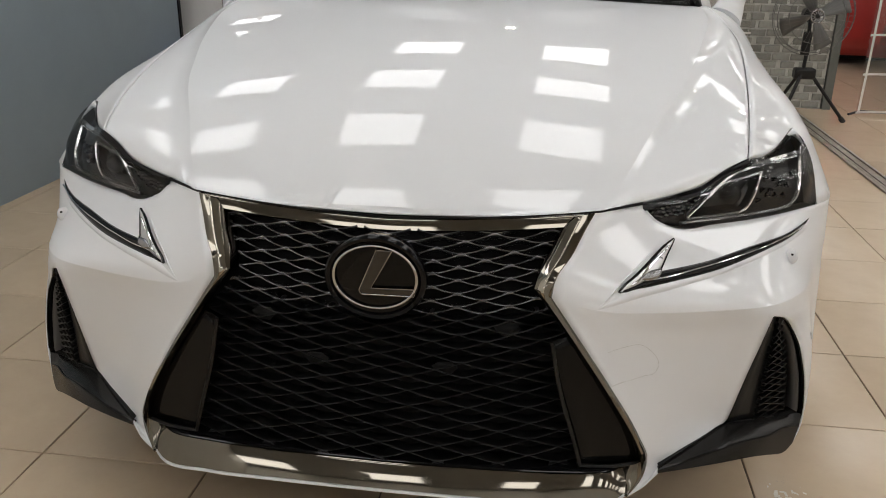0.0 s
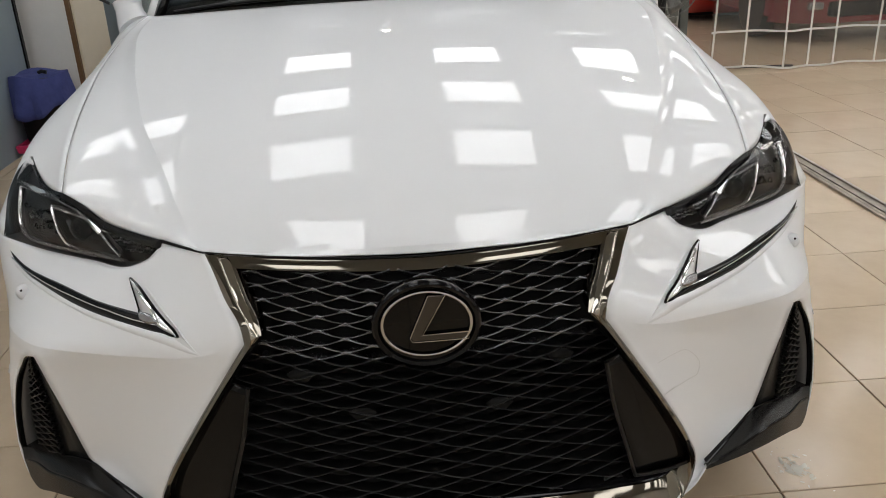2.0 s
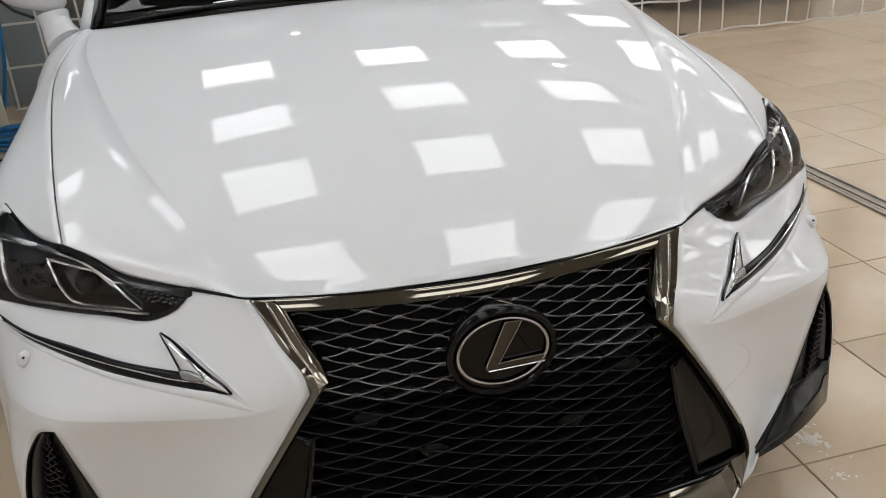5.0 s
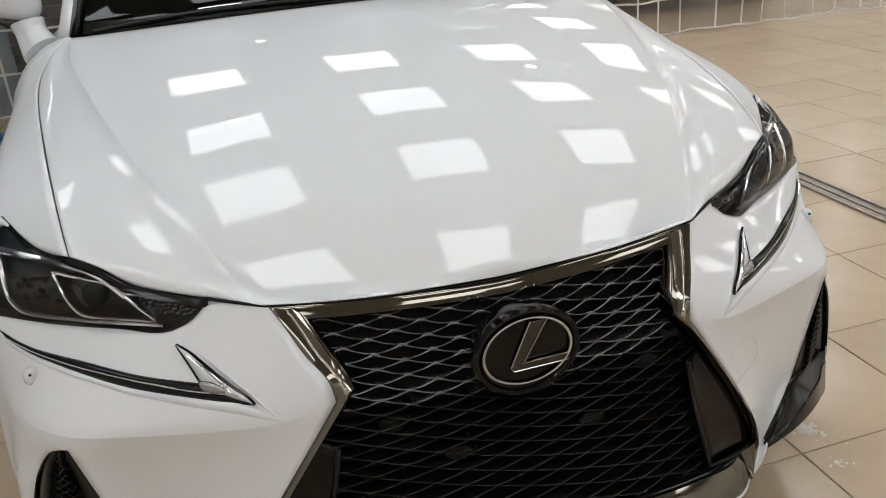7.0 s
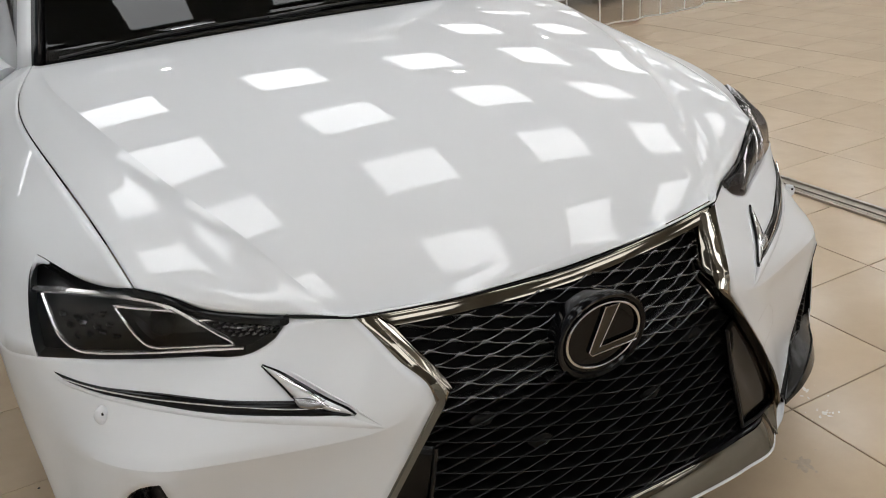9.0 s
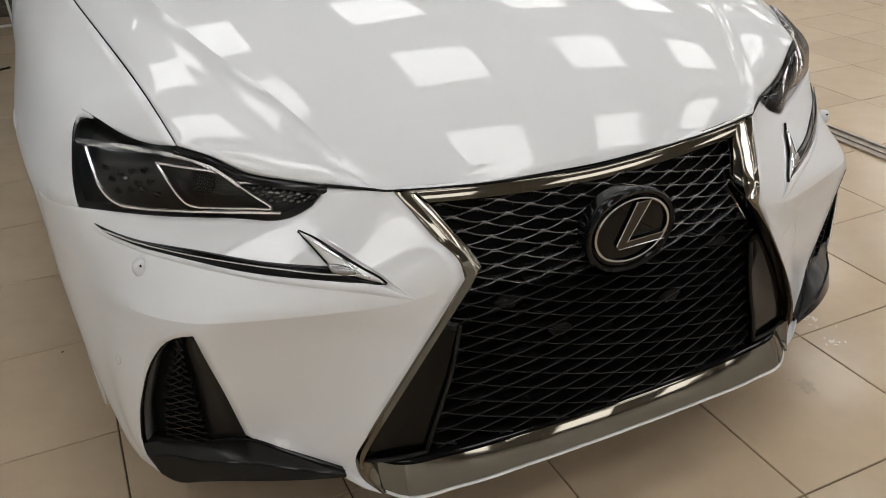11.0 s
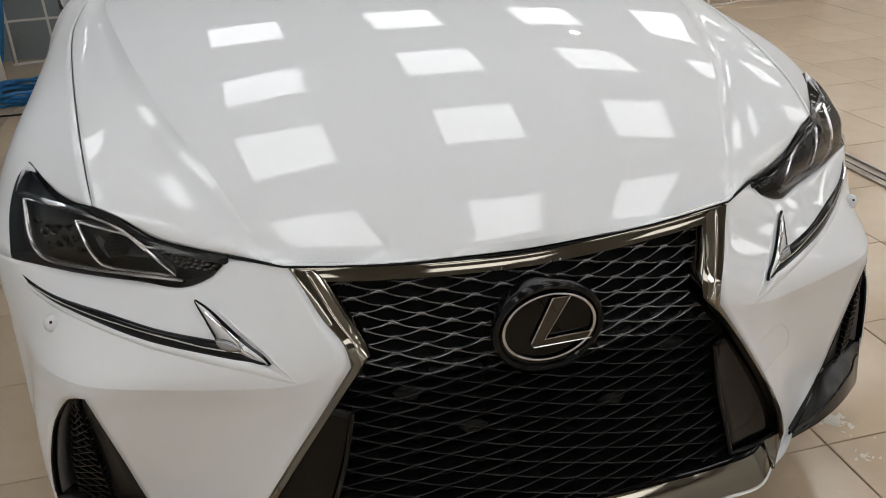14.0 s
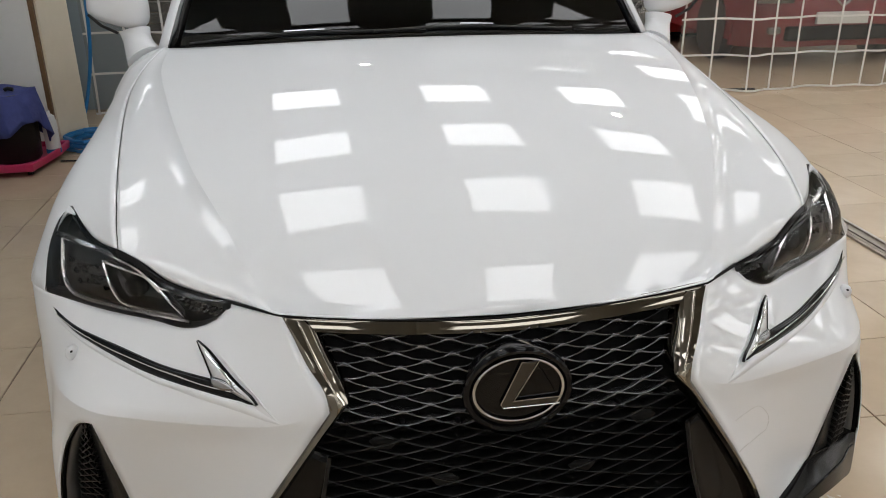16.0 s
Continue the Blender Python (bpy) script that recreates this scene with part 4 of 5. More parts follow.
for s in (1, -1):
    side = v3((s, 1, 1))
    tl = np.concatenate([edge(LAMP_TOP[2:], 18), edge(LAMP_WING, 10)[1:]])
    ll = edge(LAMP_LOW, 28)
    lend = edge(LAMP_OUT, 12)[::-1]
    lens = coons(ll, tl, np.repeat(ll[:1], 13, 0), lend, lens_bulge)
    ctr = lens.mean((0, 1))
    inner = ctr + (lens - ctr) * v3((0.985, 1, 0.97)) + v3((-0.010, 0.050, -0.012))
    gs = [inner] + [np.stack([a, b]) for a, b in ((lens[0], inner[0]), (lens[-1], inner[-1]), (lens[:, -1], inner[:, -1]))]
    lamp = sheet("headlamp", [g * side for g in gs], LAMPBLACK, car, "dark smoked headlamp with chrome strips", 0.0, both=False, outward=(0, -1, 0.2))
    sheet("lens", [lens * side], LENS, lamp, "clear lamp lens", 0.0, both=False, outward=(0, -1, 0.2)).visible_shadow = False
    for nm, pts, rad, closed in (("light_strip", STRIP, 0.0048, False), ("projector_frame", PARA, 0.0032, True), ("chrome_brow", BROW, 0.0076, False), ("chrome_line", TIP, 0.0032, False)):
        bm = bmesh.new()
        loop = pts + [pts[0]] if closed else pts
        line = curve(loop, 70)
        if closed:
            line = line[:-1]
        add_tube(bm, [(p + INTO) * side for p in line], rad, 8, closed=closed, flat=0.8)
        part(nm, bm, LAMPCHROME, lamp, "bright strip inside the lamp")
    # dark bowl and projector behind the frame
    ctr = v3(PARA).mean(0)
    rings = []
    for k, back in ((1.0, 0.014), (0.9, 0.030), (0.6, 0.042), (0.02, 0.044)):
        rings.append([(ctr + (p - ctr) * k + v3((-0.3 * back, back, -0.2 * back))) * side for p in curve(PARA + PARA[:1], 48)[:-1]])
    bm = bmesh.new()
    add_grid(bm, rings, close=True)
    part("reflector_bowl", bm, LAMPBLACK, lamp, "dark reflector bowl")
    bm = bmesh.new()
    q = v3((0.690, 0.192, 0.762))
    axis = v3((0.15, -1, 0.05))
    axis /= np.linalg.norm(axis)
    e1 = np.cross(axis, (0, 0, 1)); e1 /= np.linalg.norm(e1)
    e2 = np.cross(e1, axis)
    rings = [[(q + axis * d + r * (math.cos(a) * e1 + math.sin(a) * e2)) * side for a in np.linspace(0, 2 * math.pi, 24, endpoint=False)] for r, d in ((0.022, -0.03), (0.022, 0.0), (0.020, 0.002), (0.018, 0.008), (0.013, 0.013), (0.006, 0.016), (0.001, 0.0165))]
    rws = add_grid(bm, rings, close=True)
    bm.faces.new(rws[-1])
    part("projector", bm, MATT, lamp, "round glass projector")
    # small reflector cells outboard, LED cells at the inner tip
    for i in range(4):
        for j in range(3):
            x, z = 0.764 + 0.021 * i + 0.006 * j, 0.733 + 0.019 * j + 0.004 * ((i * 2 + j) % 3)
            y = 0.226 + 0.75 * (x - 0.764) + 0.034
            bm = bmesh.new()
            turn = Matrix.Translation((s * x, y, z)) @ Euler((0.3, 0.25 * (i - j), s * 0.6)).to_matrix().to_4x4()
            add_box(bm, v3((-0.006, -0.004, -0.0022)), v3((0.006, 0.004, 0.0022)), turn)
            add_box(bm, v3((-0.006, -0.004, -0.006)), v3((-0.0042, 0.004, 0.006)), turn)
            part("reflector_cell", bm, CELL, lamp, "small smoked reflector cell", smooth=False, bevel=0.0008)
    for i in range(12):
        for j in range(4):
            x = 0.508 + 0.0108 * i + 0.004 * (j % 2)
            z = 0.7335 + 0.0092 * j + 0.0015 * (i % 3)
            if x > 0.590 + 1.1 * (z - 0.7365) or z > 0.767 or z < 0.727 + 0.25 * max(0, 0.545 - x):
                continue
            y = 0.094 + 0.58 * (x - 0.53) + 0.006 * (3 - j) / 3
            bm = bmesh.new()
            r = bmesh.ops.create_icosphere(bm, subdivisions=1, radius=0.0048)
            bmesh.ops.scale(bm, vec=(1.15, 0.7, 0.75), verts=r["verts"])
            bmesh.ops.translate(bm, verts=r["verts"], vec=(s * x, y, z))
            part("led_cell", bm, CRYSTAL, lamp, "small faceted LED cell", smooth=False)
    # black seal along the upper rim
    seal = np.concatenate([edge(LAMP_TOP[2:], 26), edge(LAMP_WING, 14)[1:]])
    rows = [[(p + v3((0, -0.001, 0.001))) * side for p in seal], [(p + v3((0.001, -0.007, -0.005))) * side for p in seal], [(p + v3((0.002, -0.010, -0.014))) * side for p in seal], [(p + v3((0, 0.004, -0.018))) * side for p in seal]]
    sheet("lamp_seal", [np.array(rows)], PIANO, lamp, "black rim of the lamp", 0.0, both=False, outward=(0, -1, 0.5))

# ---- corner air ducts ----
for s in (1, -1):
    side = v3((s, 1, 1))
    di, do = edge(DUCT_IN, 20, False), edge(DUCT_OUT, 20)
    back_i, back_o = di + v3((0.020, 0.085, 0)), do + v3((-0.02, 0.060, 0.0))
    well = np.stack([di + v3((0, 0.002, 0)), back_i])
    well2 = np.stack([back_i + (back_o - back_i) * t for t in np.linspace(0, 1, 5)])
    well3 = np.stack([back_o, do + v3((0, 0.002, 0))])
    duct = sheet("air_duct", [well * side, well2 * side, well3 * side], MATT, car, "black corner air duct", 0.0, both=False, outward=(0, -1, 0))
    # black inner cheek
    cheek_o = curve([(0.7695, 0.027, 0.561), (0.758, 0.027, 0.512), (0.7366, 0.0250, 0.428), (0.712, 0.0265, 0.314)], 16)
    cheek_i = curve([(0.778, 0.050, 0.556), (0.785, 0.066, 0.520), (0.783, 0.072, 0.42), (0.775, 0.064, 0.305)], 16)
    sheet("duct_cheek", [np.stack([cheek_o + (cheek_i - cheek_o) * t for t in np.linspace(0, 1, 4)]) * side], SATIN, duct, "satin black cheek", 0.003, both=False, outward=(0, -1, 0))
    for i in range(16):
        z = 0.30 + 0.0165 * i
        for lean in (0.022, -0.022):
            x0 = float(np.interp(z, [0.30, 0.44, 0.55, 0.6], [0.775, 0.785, 0.790, 0.80]))
            x1 = float(np.interp(z, [0.24, 0.31, 0.38, 0.43, 0.48, 0.52, 0.57], [0.838, 0.846, 0.838, 0.826, 0.812, 0.800, 0.785]))
            bm = bmesh.new()
            x0 = min(x0, x1 - 0.004)
            pts = [v3((x0 + (x1 - x0) * t, 0.058 + 0.78 * (x1 - x0) * t, z + lean * (t - 0.5) + 0.0012 * math.sin(6 * t))) * side for t in np.linspace(0, 1, 6)]
            sweep(bm, pts, [(-0.010, -0.0009), (0.003, -0.0009), (0.003, 0.0009), (-0.010, 0.0009)], [(0, -1, 0.1)] * 6)
            part("duct_bar", bm, MESHBLACK, duct)
    # pale vane along the outer rim of the duct
    rim_o = edge(DUCT_OUT, 40)[7:37]
    sheet("duct_vane", [np.stack([rim_o + v3((-0.013, 0.010, 0)), rim_o + v3((-0.032, 0.034, -0.002))]) * side], VANE, duct, "pale grey vane in the duct", 0.003, both=False, outward=(0, -1, 0))
    bm = bmesh.new()
    add_tube(bm, [(p + v3((-0.0045, 0.003, 0))) * side for p in edge(DUCT_OUT, 48)[1:-10]], 0.0032, 8)
    part("duct_rim", bm, PIANO, duct, "glossy black rim of the duct")
    # lower black blade
    t_up = curve([(0.890, 0.124, 0.290), (0.872, 0.120, 0.290), (0.800, 0.075, 0.300), (0.709, 0.0255, 0.309), (0.640, -0.034, 0.293), (0.561, -0.095, 0.268)], 24)
    t_mid = curve([(0.887, 0.113, 0.264), (0.856, 0.090, 0.274), (0.800, 0.035, 0.282), (0.747, -0.006, 0.292), (0.688, -0.045, 0.292), (0.630, -0.076, 0.283), (0.560, -0.100, 0.263)], 24)
    t_low = curve([(0.873, 0.093, 0.232), (0.851, 0.066, 0.226), (0.800, 0.022, 0.242), (0.763, -0.008, 0.254), (0.688, -0.056, 0.264), (0.621, -0.086, 0.265), (0.561, -0.099, 0.256)], 24)
    t_back = t_low + v3((0, 0.06, 0.004))
    sheet("duct_blade", [np.stack([t_up + v3((0, 0.03, 0)), t_up, t_up + (t_mid - t_up) * 0.7, t_mid + (t_up - t_mid) * 0.12, t_mid + v3((0, 0, -0.001)), t_mid + (t_low - t_mid) * 0.12, t_low, t_back]) * side], BLADE, duct, "satin black lower blade", 0.0, both=False, outward=(0, -1, 0), sharp=40)
    for line, r in ((t_up[8:], 0.0030), (t_mid[1:-2], 0.0022)):
        bm = bmesh.new()
        add_tube(bm, [(p + v3((0, -0.0008, 0))) * side for p in line], r, 8)
        part("blade_edge", bm, PIANO, duct, "glossy edge of the lower blade")

# ---- cowl, windscreen, pillars, roof, sides ----
cowl = mid[-1]
sheet("cowl_panel", [np.stack([cowl + v3((0, -0.01, -0.022)), cowl + v3((0, 0.03, -0.024)), cowl + v3((0, 0.075, 0.004))])], SATIN, car, "black cowl panel under the wipers", 0.003, outward=(0, 0, 1))
base_l = cowl + v3((0, 0.05, -0.012))
k = np.linspace(0, 1, len(base_l))
top_l = np.stack([0.62 * k, 1.78 + 0.09 * k**2, 1.475 - 0.04 * k**2], 1)
ws = np.stack([base_l + (top_l - base_l) * t + v3((0, -0.03, 0.03)) * math.sin(math.pi * t) for t in np.linspace(0, 1, 10)])
sheet("windscreen", [ws], SCREEN, car, "dark tinted windscreen", 0.004, outward=(0, -1, 0.5))
for s in (1, -1):
    p0 = ws[:, -1]
    side = v3((s, 1, 1))
    trim = np.stack([p0 + v3((-0.016, -0.004, 0.006)), p0 + v3((0.000, -0.010, 0.010)), p0 + v3((0.018, 0.004, 0.004))])
    sheet("screen_trim", [trim * side], PIANO, car, "black windscreen trim", 0.003, both=False, outward=(0, -1, 0.5))
    pil = np.stack([p0 + v3((0.016, 0.002, 0.002)), p0 + v3((0.032, 0.010, 0.006)), p0 + v3((0.055, 0.045, -0.004)), p0 + v3((0.058, 0.09, -0.02))])
    sheet("door_pillar", [pil * side], PAINT, car, "", 0.004, both=False, outward=(s, -1, 0.5))
ys = np.linspace(1.35, 4.85, 30)


def body_section(y):
    tail = max(0.0, (y - 4.1) / 0.75)
    w = 1 - 0.10 * tail**2
    belt = 1.05 + 0.03 * min(1, (y - 1.35) / 1.5) - 0.05 * tail
    return [(0.92 * w, y, 0.22 + 0.1 * tail), (0.97 * w, y, 0.42), (0.985 * w, y, 0.77), (0.968 * w, y, 0.885), (0.925 * w, y, 0.97), (0.80 * w, y, belt)]


flank_g = np.array([curve(body_section(y), 14) for y in ys]).transpose(1, 0, 2)
for s in (1, -1):
    sheet("body_side", [flank_g * v3((s, 1, 1))], PAINT, car, "", 0.004, both=False, outward=(s, 0, 0))
gh_y = np.array([1.42, 1.65, 1.87, 2.4, 3.0, 3.6, 4.0])
gh_top = np.array([(0.735, 1.42, 1.13), (0.68, 1.65, 1.29), (0.63, 1.87, 1.43), (0.62, 2.4, 1.49), (0.61, 3.0, 1.48), (0.58, 3.6, 1.38), (0.56, 4.0, 1.18)])
gh_low = np.array([(0.80, y, 1.06) for y in gh_y])
for s in (1, -1):
    sheet("side_glass", [np.stack([gh_low, (gh_low + gh_top) / 2 + v3((0.02, 0, 0)), gh_top]) * v3((s, 1, 1))], SCREEN, car, "dark side glass", 0.004, both=False, outward=(s, 0, 0))
roof_half = np.array([[(x, y, z + 0.025 * (1 - (x / xm) ** 2)) for x in np.linspace(0, xm, 9)] for xm, y, z in gh_top[2:]])
sheet("roof", [roof_half], PAINT, car, "", 0.004, outward=(0, 0, 1))
deck = np.array([[(x, y, z + 0.01 * (1 - (x / xm) ** 2)) for x in np.linspace(0, xm, 7)] for xm, y, z in ((0.80, 3.95, 1.08), (0.79, 4.4, 1.06), (0.74, 4.80, 1.02), (0.80, 4.86, 0.75), (0.82, 4.82, 0.30))])
sheet("tail", [deck], PAINT, car, "", 0.004, outward=(0, 0.3, 1))
bm = bmesh.new()
add_box(bm, (-0.66, 0.22, 0.20), (0.66, 4.7, 0.25))
part("underbody", bm, MATT, car, smooth=False)
bm = bmesh.new()
add_box(bm, (-0.74, 1.28, 0.5), (0.74, 2.1, 0.985))
part("dashboard", bm, MATT, car, smooth=False, bevel=0.05)
for x in (-0.38, 0.38):
    bm = bmesh.new()
    add_box(bm, (x - 0.26, 2.35, 0.5), (x + 0.26, 2.55, 1.22))
    part("front_seat", bm, MATT, car, bevel=0.08)
# wipers
for pts in ([(-0.70, 1.345, 1.075), (-0.52, 1.285, 1.098), (-0.36, 1.262, 1.108), (-0.15, 1.235, 1.112), (0.02, 1.225, 1.112)], [(-0.14, 1.215, 1.113), (0.10, 1.235, 1.118), (0.32, 1.255, 1.108), (0.50, 1.285, 1.095)]):
    bm = bmesh.new()
    add_tube(bm, [p + v3((0, -0.02, -0.004)) for p in curve(pts, 24)], 0.008, 8, flat=0.7)
    arm = part("wiper", bm, SATIN, car, "black wiper arm and blade")
    mid_p = curve(pts, 24)[10:15]
    bm = bmesh.new()
    add_tube(bm, [p + v3((0, -0.026, 0.006)) for p in mid_p], 0.006, 6, flat=0.5)
    part("clip", bm, SMOKE, arm)
# door mirrors
for s in (1, -1):
    bm = bmesh.new()
    rows = []
    for a in np.linspace(-math.pi / 2, math.pi / 2, 13):
        ring = []
        for b in np.linspace(0, 2 * math.pi, 28, endpoint=False):
            ca, sa = abs(math.cos(a)) ** 0.6, math.sin(a)
            x = 0.100 * math.copysign(abs(math.cos(b)) ** 0.7, math.cos(b)) * ca
            z = 0.078 * math.copysign(abs(math.sin(b)) ** 0.7, math.sin(b)) * ca
            z = z * (1 - 3.2 * (x + 0.1)) if z < 0 else z
            ring.append((s * (0.945 + x), 1.53 + 0.060 * sa + 0.25 * max(0, x), 1.162 + z))
        rows.append(ring)
    add_grid(bm, rows, close=True)
    mirror = part("door_mirror", bm, PAINT, car, "white door mirror housing", weld=0.001)
    bm = bmesh.new()
    st = [v3((s * 0.898, 1.52, 1.095)), v3((s * 0.893, 1.51, 1.070)), v3((s * 0.885, 1.49, 1.045)), v3((s * 0.868, 1.46, 1.015))]
    add_tube(bm, st, [0.050, 0.046, 0.050, 0.060], 16, flat=0.7, up=(0, 1, 0))
    stalk = part("mirror_stalk", bm, PAINT, mirror)
    bm = bmesh.new()
    add_tube(bm, [v3((s * (0.898 + 0.043 * math.cos(a)), 1.52 + 0.032 * math.sin(a), 1.084)) for a in np.linspace(0, 2 * math.pi, 20, endpoint=False)], 0.003, 6, closed=True)
    part("seam", bm, SATIN, stalk, "black seam under the housing")
    bm = bmesh.new()
    add_tube(bm, [v3((s * 1.030, 1.50, 1.150)), v3((s * 0.99, 1.475, 1.118)), v3((s * 0.94, 1.468, 1.094))], 0.005, 8)
    part("lower_edge", bm, SATIN, mirror, "black lower edge")
# wheels
for s in (1, -1):
    for wy in (WHEEL_Y, WHEEL_Y + 3.0):
        prof = [(0.235, -0.11), (0.30, -0.115), (0.345, -0.10), (0.357, -0.06), (0.358, 0.06), (0.345, 0.10), (0.30, 0.115), (0.235, 0.11)]
        rows = [[(s * 0.845 + x, wy + r * math.cos(a), 0.358 + r * math.sin(a)) for a in np.linspace(0, 2 * math.pi, 40, endpoint=False)] for r, x in prof]
        bm = bmesh.new()
        add_grid(bm, rows + rows[:1], close=True)
        wheel = part("wheel", bm, RUBBER, car, "black tyre on a dark alloy rim")
        rows = [[(s * (0.845 + x), wy + r * math.cos(a), 0.358 + r * math.sin(a)) for a in np.linspace(0, 2 * math.pi, 40, endpoint=False)] for r, x in ((0.24, -0.09), (0.24, 0.08), (0.22, 0.09), (0.205, 0.07), (0.06, 0.05), (0.03, 0.07), (0.002, 0.07))]
        bm = bmesh.new()
        add_grid(bm, rows, close=True)
        part("rim", bm, SMOKE, wheel, "dark alloy rim")

# ---- the workshop ----
def slab(name, lo, hi, mat, label, kind="structure", category="", bevel=0.0):
    bm = bmesh.new()
    add_box(bm, lo, hi)
    ob = part(name, bm, mat, None, smooth=False, bevel=bevel)
    return tagged(ob, label, category or name.split("_")[0], kind=kind)


X0, X1, Y0, Y1 = -2.37, 11.0, -3.95, 15.0
floor = slab("floor", (X0 - 2.0, Y0 - 0.2, -0.15), (X1 + 0.2, Y1 + 0.2, -0.006), GROUT, "square beige glazed floor tiles with dark joints")
slab("ceiling", (X0 - 2.0, Y0 - 0.2, CEIL), (X1 + 0.2, Y1 + 0.2, CEIL + 0.15), CEILM, "plain pale ceiling with light panels")
slab("wall_west", (X0 - 0.2, 0.6, -0.1), (X0, 4.14, CEIL), WALLBLUE, "blue-grey painted workshop wall")
# unseen stretch made pale to bounce light onto the bumper's left side
slab("wall_west_2", (X0 - 0.2, Y0, -0.1), (X0, 0.6, CEIL), WALLPALE, "added pale wall closing the room")
slab("wall_alcove", (X0 - 2.0, 4.14, -0.1), (X0 - 1.8, Y1, CEIL), WALLGREY, "grey painted alcove wall")
# unseen wall, set close behind the camera as fill for the car's front
slab("wall_south", (X0, Y0 - 0.2, -0.1), (X1, Y0, CEIL), WALLPALE, "added pale wall closing the room")
slab("wall_north", (X0 - 2.0, Y1, -0.1), (X1, Y1 + 0.2, CEIL), WALLGREY, "grey painted wall")
slab("wall_east", (X1, Y0, -0.1), (X1 + 0.2, Y1, CEIL), WALLPALE, "added pale wall closing the room")
slab("trim", (X0 - 0.21, 4.14, 0), (X0 + 0.012, 4.17, 2.6), PIANO, "black edge strip at the wall's end", category="trim")

# ceiling light panels
bm = bmesh.new()
add_box(bm, (-0.30, -0.337, -0.012), (0.30, 0.337, 0.01))
panel = tagged(part("ceiling_light", bm, LIGHTM, None, smooth=False), "square white glowing ceiling light panel", "ceiling light", "ceiling light panels")
bm = bmesh.new()
for lo, hi in (((-0.32, -0.357, -0.016), (-0.30, 0.357, 0.0)), ((0.30, -0.357, -0.016), (0.32, 0.357, 0.0)), ((-0.30, -0.357, -0.016), (0.30, -0.337, 0.0)), ((-0.30, 0.337, -0.016), (0.30, 0.357, 0.0))):
    add_box(bm, lo, hi)
part("frame", bm, WHITEM, panel, "white metal frame", smooth=False)
for i in range(-1, 9):
    for j in range(-2, 10):
        m = pose(U * (-0.678 + 1.3804 * i), U * (-0.2986 + 1.514 * j), U * CEIL)
        if (j >= 4 and i < 2) or (i, j) == (-1, 3):
            continue
        if (i, j) == (-1, -2):
            panel.matrix_world = m
        else:
            copy_thing(panel, m)
# unseen panels added over the alcove to brighten the white door
for j in (3, 4, 5):
    copy_thing(panel, pose(U * -3.428, U * (-0.2986 + 1.514 * j), U * CEIL))

# small round spotlights between the panels
bm = bmesh.new()
rows = [[(r * math.cos(a), r * math.sin(a), z) for a in np.linspace(0, 2 * math.pi, 20, endpoint=False)] for r, z in ((0.075, 0.0), (0.075, -0.03), (0.060, -0.045), (0.055, -0.02))]
add_grid(bm, rows, close=True)
spot = tagged(part("ceiling_spot", bm, WHITEM, None), "small round white ceiling spotlight, lit", "spotlight", "ceiling spotlights")
bm = bmesh.new()
rows = [[(r * math.cos(a), r * math.sin(a), z) for a in np.linspace(0, 2 * math.pi, 16, endpoint=False)] for r, z in ((0.055, -0.02), (0.03, -0.024), (0.001, -0.025))]
add_grid(bm, rows, close=True)
part("lamp", bm, SPOTM, spot, "glowing lamp", weld=0.0)
for n, (x, y) in enumerate(SPOTS):
    m = pose(U * x, U * y, U * CEIL)
    if n == 0:
        spot.matrix_world = m
    else:
        copy_thing(spot, m)

# metal floor channel
bm = bmesh.new()
for x, z in ((2.120, 0.010), (2.152, 0.003), (2.171, 0.008), (2.190, 0.003), (2.222, 0.010)):
    add_box(bm, (x - 0.008, -3.93, -0.004), (x + 0.008, 14.9, z))
add_box(bm, (2.112, -3.93, -0.005), (2.230, 14.9, 0.0015))
tagged(part("floor_channel", bm, STEEL, None, smooth=False), "dull steel channel set along the tiled floor", "floor channel", kind="structure")


# ---- clear vinyl curtains with white grid ----
def curtain(name, x0, x1, y, height, label, wave=0.05, step=0.296, gap=0.02):
    length = x1 - x0

    def at(u, z):
        x = x0 + u
        amp = wave * (1 - 0.25 * z / height)
        return v3((x, y + amp * math.sin(7.1 * u + 0.6 * math.sin(2.3 * u)) + 0.5 * amp * math.sin(15.7 * u + 1.3), z + 0.012 * math.sin(5.3 * u) * (1 if z < 0.1 else 0.5)))

    n = max(12, int(length / 0.04))
    us = np.linspace(0, length, n)
    bm = bmesh.new()
    add_grid(bm, [[at(u, z) for u in us] for z in np.linspace(gap, height, 9)])
    cur = part(name, bm, GLASSY, None, normals=False)
    cur.visible_shadow = False
    tagged(cur, label, "curtain")
    z = gap + 0.003
    while z < height:
        bm = bmesh.new()
        sweep(bm, [at(u, z) + v3((0, -0.003, 0)) for u in us], [(-0.0015, -0.008), (0.0015, -0.008), (0.0015, 0.008), (-0.0015, 0.008)], [(0, -1, 0)] * n)
        part("grid_band", bm, BAND, cur, "white band welded to the vinyl")
        z += step
    u, odd = 0.02, 0
    while u < length:
        bm = bmesh.new()
        zs = np.linspace(gap, height, 12)
        sweep(bm, [at(u, z) + v3((0.012 * math.sin(z * 2 + u * 3), -0.004, 0)) for z in zs], [(-0.0015, -0.008), (0.0015, -0.008), (0.0015, 0.008), (-0.0015, 0.008)], [(0, -1, 0)] * 12)
        part("grid_band", bm, BAND, cur, "white band welded to the vinyl")
        u += (0.264, 0.296, 0.27, 0.226, 0.32, 0.28, 0.25, 0.24)[odd % 8]
        odd += 1
    return cur


